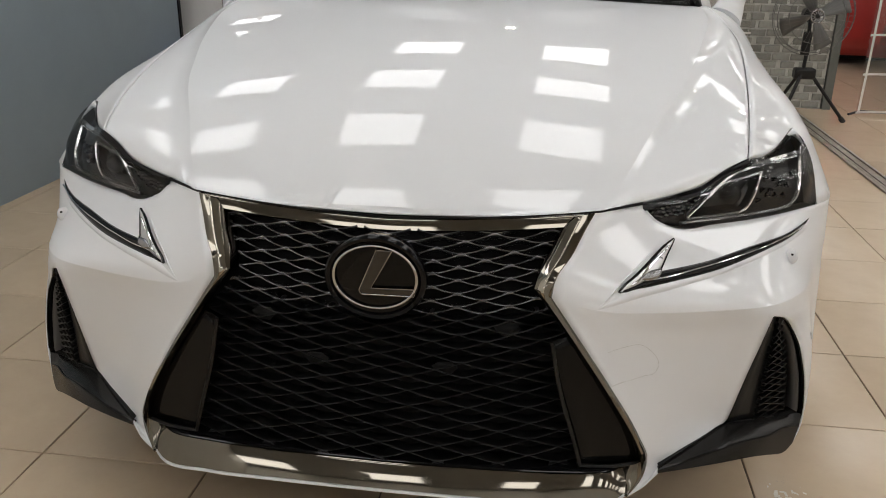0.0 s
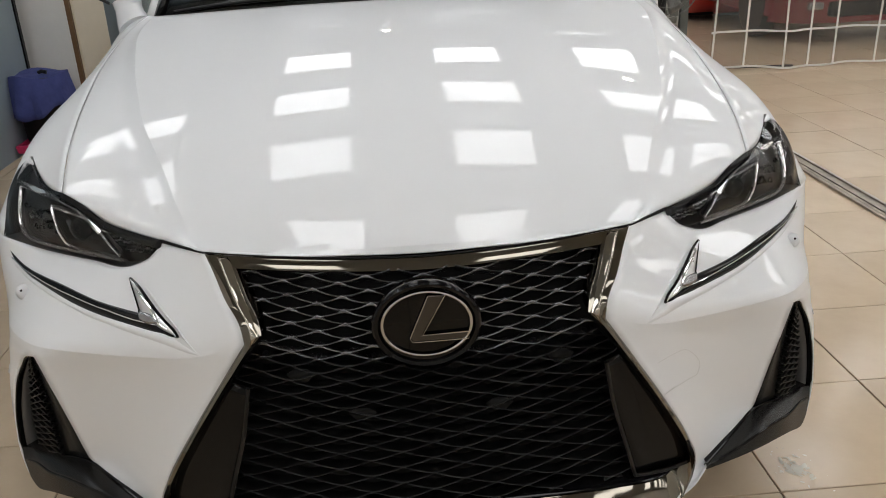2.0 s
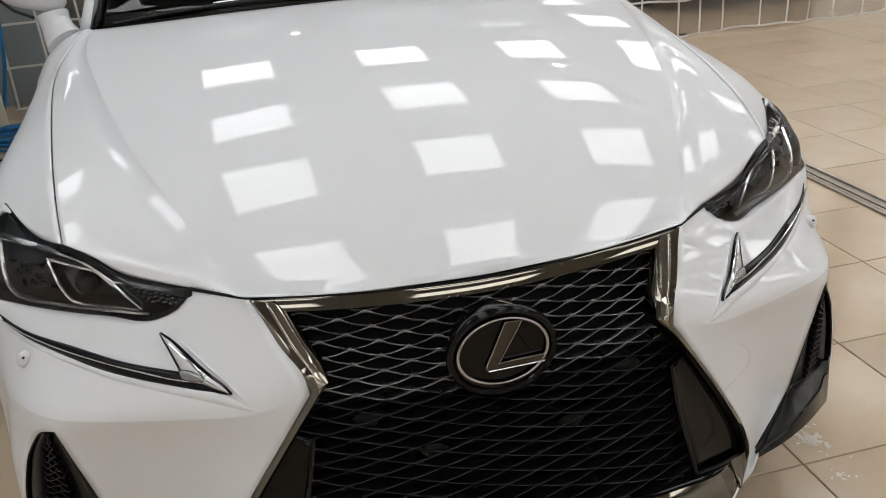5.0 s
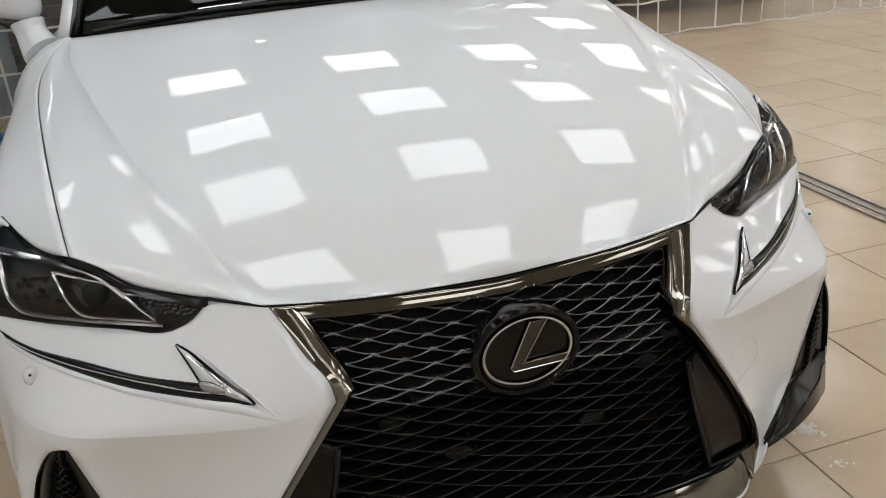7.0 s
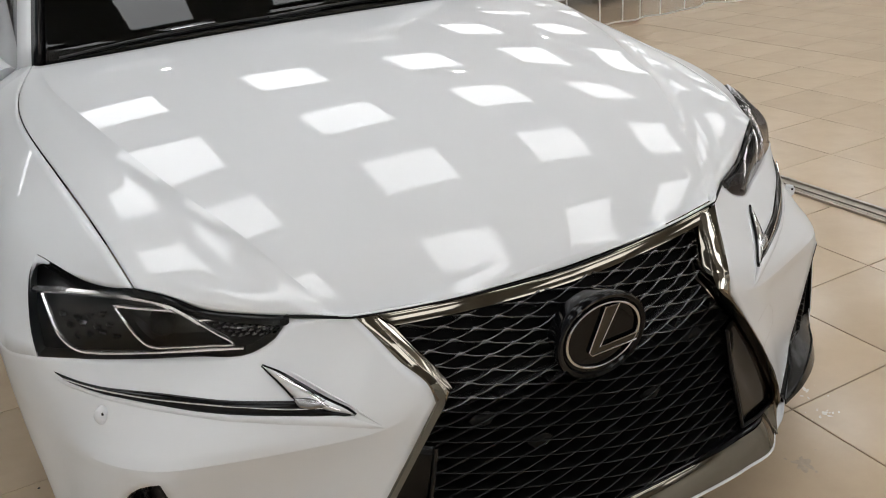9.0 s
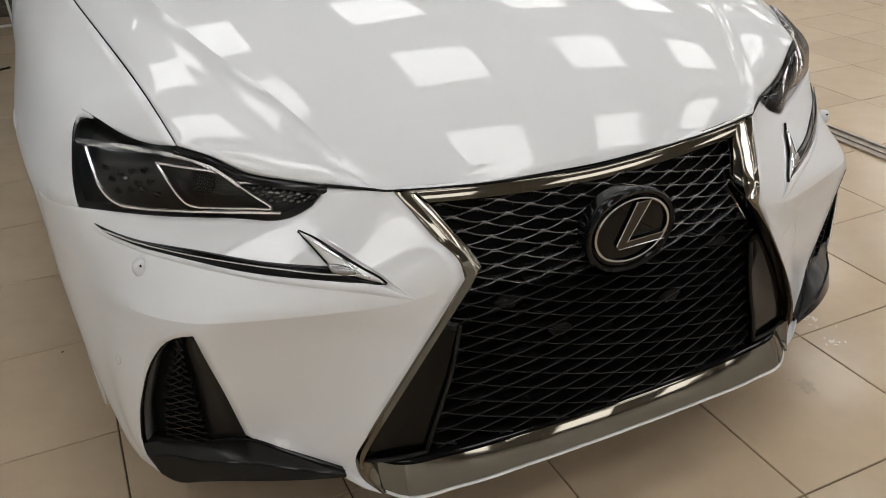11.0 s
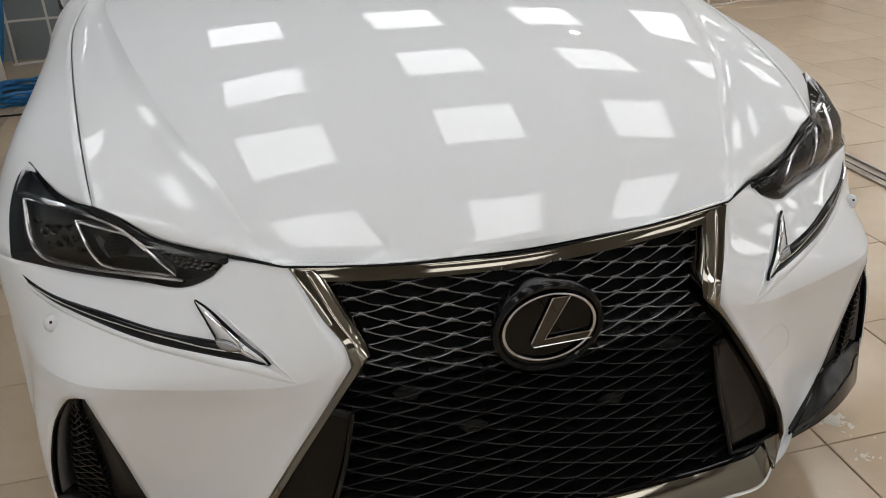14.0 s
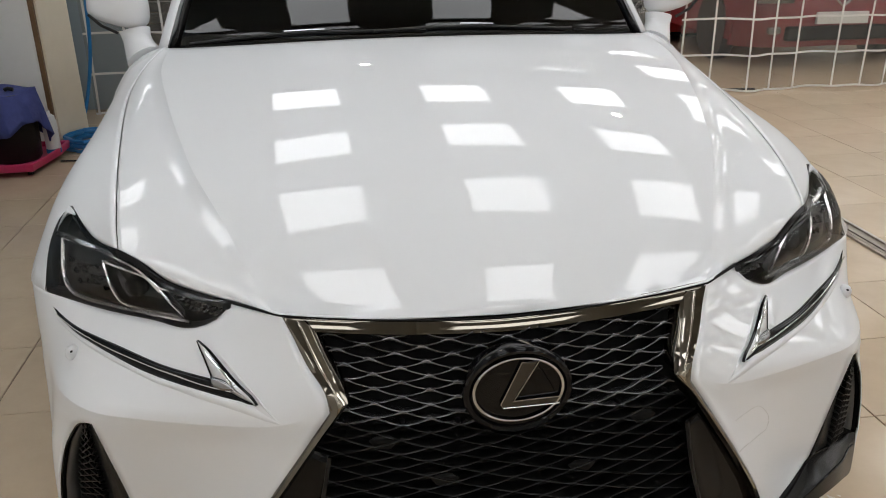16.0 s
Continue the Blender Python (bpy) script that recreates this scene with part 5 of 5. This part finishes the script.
curtain("vinyl_curtain", 2.66, 10.9, 5.20, 2.8, "clear vinyl strip curtain with white grid bands")
curtain("vinyl_curtain", 0.95, 1.78, 5.20, 2.8, "clear vinyl curtain with white grid bands beside the pillar", 0.02)
curtain("vinyl_curtain", -2.02, -0.85, 5.08, 2.8, "clear vinyl curtain with white grid bands by the alcove", 0.03, gap=0.07)
for lo, hi, nm in (((2.66, 5.22, 2.80), (10.9, 5.26, 2.84), "curtain_rail"), ((-2.05, 5.06, 2.80), (-0.85, 5.10, 2.84), "curtain_rail")):
    slab(nm, lo, hi, STEEL, "steel rail carrying the vinyl curtain", "", "curtain rail")
    slab("rail_hanger", ((lo[0] + hi[0]) / 2 - 0.01, lo[1] + 0.01, 2.84), ((lo[0] + hi[0]) / 2 + 0.01, lo[1] + 0.03, CEIL), STEEL, "thin steel rod holding the curtain rail", "", "rail hanger")
# curtain foot bar by the opening
bm = bmesh.new()
add_tube(bm, [(2.60, 5.20, 0.012), (2.70, 5.26, 0.03), (2.95, 5.27, 0.02), (3.4, 5.27, 0.012)], 0.010, 8)
tagged(part("curtain_weight", bm, SATIN, None), "dark weight cord lying along the curtain's foot", "cord")

# brown slatted shutter behind the alcove curtain
shutter = thing("roller_shutter", "dark brown-grey slatted shutter behind the vinyl curtain", "shutter", (0, 0, 0), kind="structure")
for i in range(34):
    bm = bmesh.new()
    z = 0.02 + 0.082 * i
    add_box(bm, (-1.72, 5.60, z), (0.9, 5.66, z + 0.072))
    part("slat", bm, SLAT, shutter, smooth=False, bevel=0.008)
slab("wall_side", (-2.40, 5.62, -0.1), (-1.72, 5.9, CEIL), WALLBLUE, "blue-grey wall beside the shutter")
slab("wall_back", (0.9, 5.55, -0.1), (1.90, 5.9, CEIL), WALLGREY, "grey wall behind the car")

# ---- brick-clad pillar ----
pillar = slab("pillar", (1.60, 5.46, -0.05), (2.46, 5.9, CEIL), MORTAR, "grey brick-faced pillar with pale joints")
brick_mesh = []
for k in range(3):
    bm = bmesh.new()
    w = 0.130 - 0.012 * k
    add_box(bm, (0, -0.012, 0), (w, 0.004, 0.050))
    for v in bm.verts:
        v.co *= U
        v.co += Vector((random.uniform(-0.002, 0.002), 0, random.uniform(-0.002, 0.002)))
    bmesh.ops.bevel(bm, geom=bm.edges[:], offset=0.002, segments=1, affect="EDGES")
    me = bpy.data.meshes.new("brick")
    bm.to_mesh(me)
    bm.free()
    me.materials.append(BRICK)
    brick_mesh.append(me)
for r in range(34):
    x = 1.60 - (0.07 if r % 2 else 0.0)
    i = 0
    while x < 2.40:
        if x > 1.595:
            b = new("brick", brick_mesh[(r * 7 + i * 3) % 3])
            if x > 2.33:
                b.scale.x = (2.455 - x) / 0.130
            b.location = Vector((x, 5.459, 0.01 + 0.062 * r)) * U
            b.parent = pillar
        x += 0.142
        i += 1

slab("pillar_edge", (2.465, 5.43, 0.0), (2.53, 5.9, 2.6), STRIPM, "dark grey-green edge panel of the pillar", category="trim")

# ---- tripod fan ----
fan = thing("tripod_fan", "dark round fan on a black tripod stand before the brick pillar", "fan", (2.13, 4.9, 0))
FX, FY, FZ = 0.003, 0.0, 0.777


def ring_pts(r, y, n=40):
    return [(FX + r * math.cos(a), FY + y, FZ + r * math.sin(a)) for a in np.linspace(0, 2 * math.pi, n, endpoint=False)]


for r, y in ((0.285, 0.0), (0.262, -0.055), (0.19, -0.085), (0.262, 0.055)):
    bm = bmesh.new()
    add_tube(bm, ring_pts(r, y), 0.003, 6, closed=True, up=(0, 1, 0))
    part("cage_ring", bm, FANGREY, fan)
for i in range(40):
    a = 2 * math.pi * i / 40
    bm = bmesh.new()
    add_tube(bm, [(FX + r * math.cos(a), FY + y, FZ + r * math.sin(a)) for r, y in ((0.05, -0.095), (0.19, -0.087), (0.262, -0.057), (0.285, 0.0), (0.262, 0.055), (0.08, 0.09))], 0.0010, 5)
    part("cage_wire", bm, FANGREY, fan)
bm = bmesh.new()
add_tube(bm, ring_pts(0.045, -0.098, 24), 0.006, 8, closed=True, up=(0, 1, 0))
for i in range(12):
    a = 2 * math.pi * i / 12
    add_box(bm, (-0.003, -0.003, 0.016), (0.003, 0.003, 0.045), Matrix.Translation((FX, FY - 0.098, FZ)) @ Euler((0, a, 0)).to_matrix().to_4x4())
part("cage_badge", bm, SMOKE, fan, "pale slotted hub cap")
for i in range(4):
    bm = bmesh.new()
    a = math.pi / 2 * i + 0.4
    rows = []
    for r in np.linspace(0.03, 0.245, 6):
        w = 0.03 + 0.45 * r
        rows.append([(FX + r * math.cos(a + t * w / max(r, 0.05)), FY - 0.02 + 0.05 * t, FZ + r * math.sin(a + t * w / max(r, 0.05))) for t in np.linspace(-0.5, 0.5, 5)])
    add_grid(bm, rows)
    part("blade", bm, FANBLADE, fan, "smoky blade", thick=0.003)
bm = bmesh.new()
add_tube(bm, [(FX, FY + 0.03, FZ), (FX, FY + 0.16, FZ)], [0.06, 0.045], 18)
part("motor", bm, SATIN, fan)
bm = bmesh.new()
add_tube(bm, [(FX, FY + 0.06, FZ - 0.05), (FX, FY + 0.02, FZ - 0.25), (FX - 0.01, FY, 0.36)], 0.014, 10)
part("pole", bm, SATIN, fan)
bm = bmesh.new()
add_tube(bm, [(FX - 0.02, FY - 0.01, FZ - 0.12), (FX - 0.025, FY - 0.02, FZ - 0.28)], 0.032, 12)
part("neck_cover", bm, SATIN, fan)
bm = bmesh.new()
add_box(bm, (FX - 0.075, FY - 0.05, 0.32), (FX + 0.075, FY + 0.05, 0.40))
part("hub", bm, SATIN, fan, bevel=0.015)
for dx, dy in ((0.34, 0.02), (-0.20, -0.26), (-0.12, 0.30)):
    bm = bmesh.new()
    add_tube(bm, [(FX + 0.15 * dx, FY + 0.15 * dy, 0.355), (FX + dx, FY + dy, 0.012)], 0.013, 10)
    leg = part("leg", bm, SATIN, fan)
    bm = bmesh.new()
    add_tube(bm, [(FX + dx * 0.94, FY + dy * 0.94, 0.034), (FX + dx * 1.02, FY + dy * 1.02, 0.004)], 0.019, 10)
    part("foot", bm, RUBBER, leg)

# ---- white door panels in the alcove ----
slab("door_1", (-3.4, 4.36, 0.0), (-2.125, 4.40, 2.25), DOORW, "white painted door leaf", category="door", bevel=0.004)
slab("door_frame", (-2.125, 4.355, 0.0), (-2.095, 4.40, 2.3), WOOD, "brown wooden edge strip of the door", category="door frame")
bm = bmesh.new()
add_grid(bm, [[(-2.095, 4.40, z), (-2.02, 4.76, z)] for z in (0.0, 1.1, 2.25)])
add_grid(bm, [[(-2.095, 4.40, z), (-2.5, 4.45, z)] for z in (0.0, 1.1, 2.25)])
tagged(part("door_reveal", bm, CREAM, None, smooth=False, thick=0.02), "cream painted door reveal beside the wooden strip", "door reveal", kind="structure")

# ---- blue hose, tray, bucket with towel, bottle ----
bm = bmesh.new()
add_tube(bm, curve([(-1.91, 4.88, 2.2), (-1.91, 4.9, 0.9), (-1.94, 4.9, 0.55), (-2.02, 4.89, 0.20), (-2.06, 4.80, 0.02), (-1.98, 4.62, 0.014)], 60), 0.013, 10)
coil = [(-1.86 + (0.17 + 0.012 * (k % 5)) * math.cos(a), 4.42 + (0.20 + 0.014 * (k % 4)) * math.sin(a), 0.014 + 0.011 * (k // 16) + 0.003 * math.sin(3 * a)) for k, a in enumerate(np.linspace(1.2, 1.2 + 10 * math.pi, 110))]
add_tube(bm, coil, 0.012, 8)
tagged(part("air_hose", bm, HOSE, None), "bright blue air hose hanging and coiled on the floor", "hose")
bm = bmesh.new()
add_tube(bm, curve([(-2.00, 4.02, 0.006), (-1.78, 4.00, 0.006), (-1.5, 4.06, 0.006), (-1.2, 4.2, 0.006)], 20), 0.006, 8)
tagged(part("cable", bm, SATIN, None), "thin dark cable lying on the tiled floor", "cable")

tray = thing("dolly", "pink plastic bucket dolly standing on the floor", "dolly", (-2.2, 3.95, 0))
outline = [(-0.15, -0.27), (0.14, -0.27), (0.20, 0.10), (0.20, 0.30), (-0.15, 0.30)]
bm = bmesh.new()
lo_r = [(x, y, 0.035) for x, y in outline]
hi_r = [(x * 1.03, y * 1.03, 0.085) for x, y in outline]
in_r = [(x * 0.92, y * 0.93, 0.085) for x, y in outline]
bed = [(x * 0.92, y * 0.93, 0.055) for x, y in outline]
rws = add_grid(bm, [lo_r, hi_r, in_r, bed], close=True)
bm.faces.new(rws[0][::-1])
bm.faces.new(rws[-1])
part("tray", bm, PINK, tray, smooth=False, bevel=0.008)
for x, y in ((-0.10, -0.2), (0.1, -0.2), (0.13, 0.2), (-0.1, 0.2)):
    bm = bmesh.new()
    add_tube(bm, [(x - 0.012, y, 0.02), (x + 0.012, y, 0.02)], 0.0195, 14, up=(0, 1, 0))
    part("castor", bm, RUBBER, tray)
bucket = thing("bucket", "black plastic bucket standing on the pink dolly", "bucket", (-2.22, 3.93, 0.056))
bm = bmesh.new()
rows = [[(r * math.cos(a), r * math.sin(a), z) for a in np.linspace(0, 2 * math.pi, 28, endpoint=False)] for r, z in ((0.001, 0), (0.130, 0.0), (0.145, 0.02), (0.160, 0.40), (0.168, 0.405), (0.168, 0.42), (0.155, 0.42), (0.14, 0.03))]
add_grid(bm, rows, close=True)
part("body", bm, SATIN, bucket)
bm = bmesh.new()
n = 48
rows = []
for k in range(10):
    ring = []
    for i in range(n):
        a = 2 * math.pi * i / n
        drape = 0.245 + 0.06 * math.sin(2 * a + 0.6) + 0.05 * math.sin(3 * a - 0.4)
        if k < 4:
            r, z = 0.172 * k / 3 + 0.002, 0.43 + 0.012 * math.cos(3 * a) * (k / 3)
        else:
            f = (k - 3) / 6
            r = 0.178 + 0.035 * f + (0.016 * math.sin(9 * a + 0.5) + 0.008 * math.sin(17 * a)) * f
            z = 0.43 - drape * f + 0.004 * math.sin(11 * a)
        ring.append((-2.22 + r * math.cos(a), 3.93 + r * math.sin(a), 0.056 + z))
    rows.append(ring)
add_grid(bm, rows, close=True)
tagged(part("towel", bm, TOWEL, None, thick=0.006), "purple-blue microfibre towel draped over the black bucket", "towel")
bottle = thing("bottle", "white plastic bottle with a blue base on the dolly", "bottle", (-2.04, 4.06, 0.056))
for nm, mat, prof in (("body", WHITEM, ((0.044, 0.028), (0.044, 0.20), (0.036, 0.235), (0.016, 0.25), (0.016, 0.27), (0.001, 0.272))), ("base", HOSE, ((0.001, 0.0), (0.046, 0.0), (0.046, 0.028), (0.044, 0.028)))):
    bm = bmesh.new()
    add_grid(bm, [[(r * math.cos(a), r * math.sin(a), z) for a in np.linspace(0, 2 * math.pi, 24, endpoint=False)] for r, z in prof], close=True)
    part(nm, bm, mat, bottle)
bm = bmesh.new()
add_tube(bm, [(-2.19, 3.86, 0.50), (-2.17, 3.86, 0.508), (-2.14, 3.86, 0.50)], 0.012, 8)
tagged(part("bucket_grip", bm, SATIN, None), "black plastic grip lying on the towel", "grip")

# ---- red car behind the vinyl curtain ----
red = thing("red_car", "dark red hatchback parked behind the clear vinyl curtain", "car", (4.75, 6.3, 0))
nose = [(0, 0.0, 0.20), (0, -0.03, 0.30), (0, -0.04, 0.50), (0, 0.0, 0.70), (0, 0.10, 0.82), (0, 0.9, 1.02), (0, 1.6, 1.50), (0, 3.2, 1.48), (0, 4.0, 1.0), (0, 4.1, 0.3)]
line = curve(nose, 40)
rows = []
for f, back in ((0.0, 0.0), (0.5, 0.02), (0.8, 0.08), (0.92, 0.18), (0.97, 0.32)):
    rows.append([(0.96 * f * (1 - 0.25 * max(0, z - 1.0)), y + back if y < 2 else y - back * 0.5, z * (1 - 0.03 * f)) for _, y, z in line])
bm = bmesh.new()
for s in (1, -1):
    add_grid(bm, np.array(rows) * v3((s, 1, 1)))
    lowr = [(x, y, z) for x, y, z in rows[-1]]
    add_grid(bm, [[(s * x, y, z) for x, y, z in lowr], [(s * 0.97, y, min(z, 0.25)) for x, y, z in lowr]])
part("body", bm, REDPAINT, red)
for s in (1, -1):
    bm = bmesh.new()
    add_grid(bm, [[(s * x, -0.005 + 0.30 * (x - 0.5) ** 2 - 0.045, z) for x in np.linspace(0.52, 0.88, 8)] for z in (0.62, 0.68, 0.74)])
    part("headlamp", bm, SMOKE, red, "pale headlamp", thick=0.02)
    bm = bmesh.new()
    add_box(bm, (s * 0.70 - 0.09, -0.04, 0.33), (s * 0.70 + 0.09, 0.05, 0.40))
    part("fog_lamp", bm, SMOKE, red, bevel=0.01)
    bm = bmesh.new()
    add_tube(bm, [(s * 0.80, 0.75, 0.33), (s * 0.97, 0.75, 0.33)], 0.33, 28, up=(0, 0, 1))
    part("wheel", bm, RUBBER, red)
    bm = bmesh.new()
    add_tube(bm, [(s * 0.80, 3.3, 0.33), (s * 0.97, 3.3, 0.33)], 0.33, 28, up=(0, 0, 1))
    part("wheel", bm, RUBBER, red)
bm = bmesh.new()
add_box(bm, (-0.55, -0.055, 0.26), (0.55, 0.02, 0.40))
part("lower_grille", bm, MATT, red, bevel=0.02)
bm = bmesh.new()
add_box(bm, (-0.26, -0.075, 0.42), (0.26, -0.035, 0.53))
part("number_plate", bm, WHITEM, red, "pale number plate", smooth=False)
bm = bmesh.new()
for s in (1, -1):
    add_tube(bm, [(0, -0.06, 0.58), (s * 0.13, -0.055, 0.72), (s * 0.10, -0.02, 0.78)], 0.012, 8)
part("grille_trim", bm, BRIGHT, red, "chrome V-shaped trim")
# red panel car seen through the opening beside the pillar
side_car = thing("parked_red_car", "red car seen side on through the opening by the pillar", "car", (3.4, 8.3, 0))
bm = bmesh.new()
sec = [(-0.01, 0.10), (-0.04, 0.30), (-0.06, 0.70), (0.0, 0.95), (0.15, 1.02), (0.45, 1.42), (0.9, 1.46), (1.5, 1.0), (1.6, 0.30)]
add_grid(bm, [[(x, y, z) for y, z in sec] for x in np.linspace(-2.0, 1.6, 10)])
# body colour carries the back bay's brighter light
part("body", bm, REDLIT, side_car, thick=0.01)
bm = bmesh.new()
add_box(bm, (-2.0, 0.03, 0.06), (1.6, 1.5, 0.12))
part("sill", bm, MATT, side_car, smooth=False)
for x in (-1.4, 1.15):
    for y in (0.12, 1.45):
        bm = bmesh.new()
        add_tube(bm, [(x, y - 0.09, 0.32), (x, y + 0.09, 0.32)], 0.32, 28)
        part("wheel", bm, RUBBER, side_car)

# dried polish splashed on the floor beside the bumper, and grey smudges
dice = random.Random(4)


def flakes(name, mat, cx, cy, spread, count, size, label, category, height):
    bm = bmesh.new()
    for _ in range(count):
        a, r = dice.uniform(0, 6.28), abs(dice.gauss(0, 0.5))
        x, y = cx + spread[0] * r * math.cos(a), cy + spread[1] * r * math.sin(a)
        k = size * dice.uniform(0.35, 1.3) * max(0.3, 1 - 0.5 * r)
        turn = dice.uniform(0, 6.28)
        n = dice.randint(6, 9)
        ring = []
        for i in range(n):
            b = 2 * math.pi * i / n
            q = k * dice.uniform(0.45, 1.1)
            px, py = q * math.cos(b), 0.5 * q * math.sin(b)
            ring.append(bm.verts.new((x + px * math.cos(turn) - py * math.sin(turn), y + px * math.sin(turn) + py * math.cos(turn), height + 0.00002 * dice.random())))
        bm.faces.new(ring)
        height += 0.000012
    tagged(part(name, bm, mat, None, smooth=False, weld=0), label, category, kind="stuff")


flakes("dried_splash", SPLASH, 0.930, 0.185, (0.062, 0.070), 95, 0.013, "pale dried polish splash on the floor tile", "splash", 0.0010)
flakes("dried_splash", SPLASH, 0.900, 0.045, (0.060, 0.040), 16, 0.010, "pale dried polish flakes on the floor tile", "splash", 0.0010)
flakes("floor_smudge", SMUDGE, 0.690, -0.070, (0.055, 0.045), 14, 0.022, "faint grey smudge on the floor tile", "smudge", 0.0009)
flakes("floor_smudge", SMUDGE, 0.930, 0.275, (0.030, 0.040), 6, 0.007, "small grey drops on the floor tile", "smudge", 0.0009)

flakes("floor_smudge", RUBBER, -1.062, 0.975, (0.004, 0.004), 3, 0.009, "small dark spot on the floor tile", "smudge", 0.0009)

# floor tiles
tile_mesh = None
loose = []
for i in range(int((X0 - 2.0 - TX) / TILE) - 1, int((X1 - TX) / TILE) + 1):
    for j in range(int((Y0 - TY) / TILE) - 1, int((Y1 - TY) / TILE) + 1):
        x, y = TX + TILE * i, TY + TILE * j
        if i in range(-7, 8) and j in range(-3, 13):
            if tile_mesh is None:
                bm = bmesh.new()
                add_box(bm, (0.002, 0.002, -0.012), (TILE - 0.002, TILE - 0.002, 0))
                bmesh.ops.bevel(bm, geom=[e for e in bm.edges if all(v.co.z > -0.001 for v in e.verts)], offset=0.0015, segments=1, affect="EDGES")
                bmesh.ops.scale(bm, vec=(U, U, U), verts=bm.verts)
                tile_mesh = bpy.data.meshes.new("tile")
                bm.to_mesh(tile_mesh)
                bm.free()
                tile_mesh.materials.append(TILEM)
            t = new("tile", tile_mesh)
            t.location = (U * x, U * y, random.uniform(-0.0005, 0.0005))
            t.parent = floor
        else:
            loose.append((x, y))
verts, faces = [], []
for x, y in loose:
    n = len(verts)
    verts += [(x + 0.002, y + 0.002, 0), (x + TILE - 0.002, y + 0.002, 0), (x + TILE - 0.002, y + TILE - 0.002, 0), (x + 0.002, y + TILE - 0.002, 0)]
    verts += [(a, b, -0.012) for a, b, _ in verts[n:n + 4]]
    faces += [(n, n + 1, n + 2, n + 3)] + [(n + a, n + 4 + a, n + 4 + (a + 1) % 4, n + (a + 1) % 4) for a in range(4)]
me = bpy.data.meshes.new("tile_field")
me.from_pydata([(U * a, U * b, U * c) for a, b, c in verts], [], faces)
me.materials.append(TILEM)
field = new("tile_field", me)
field.parent = floor
tagged(field, kind="stuff")
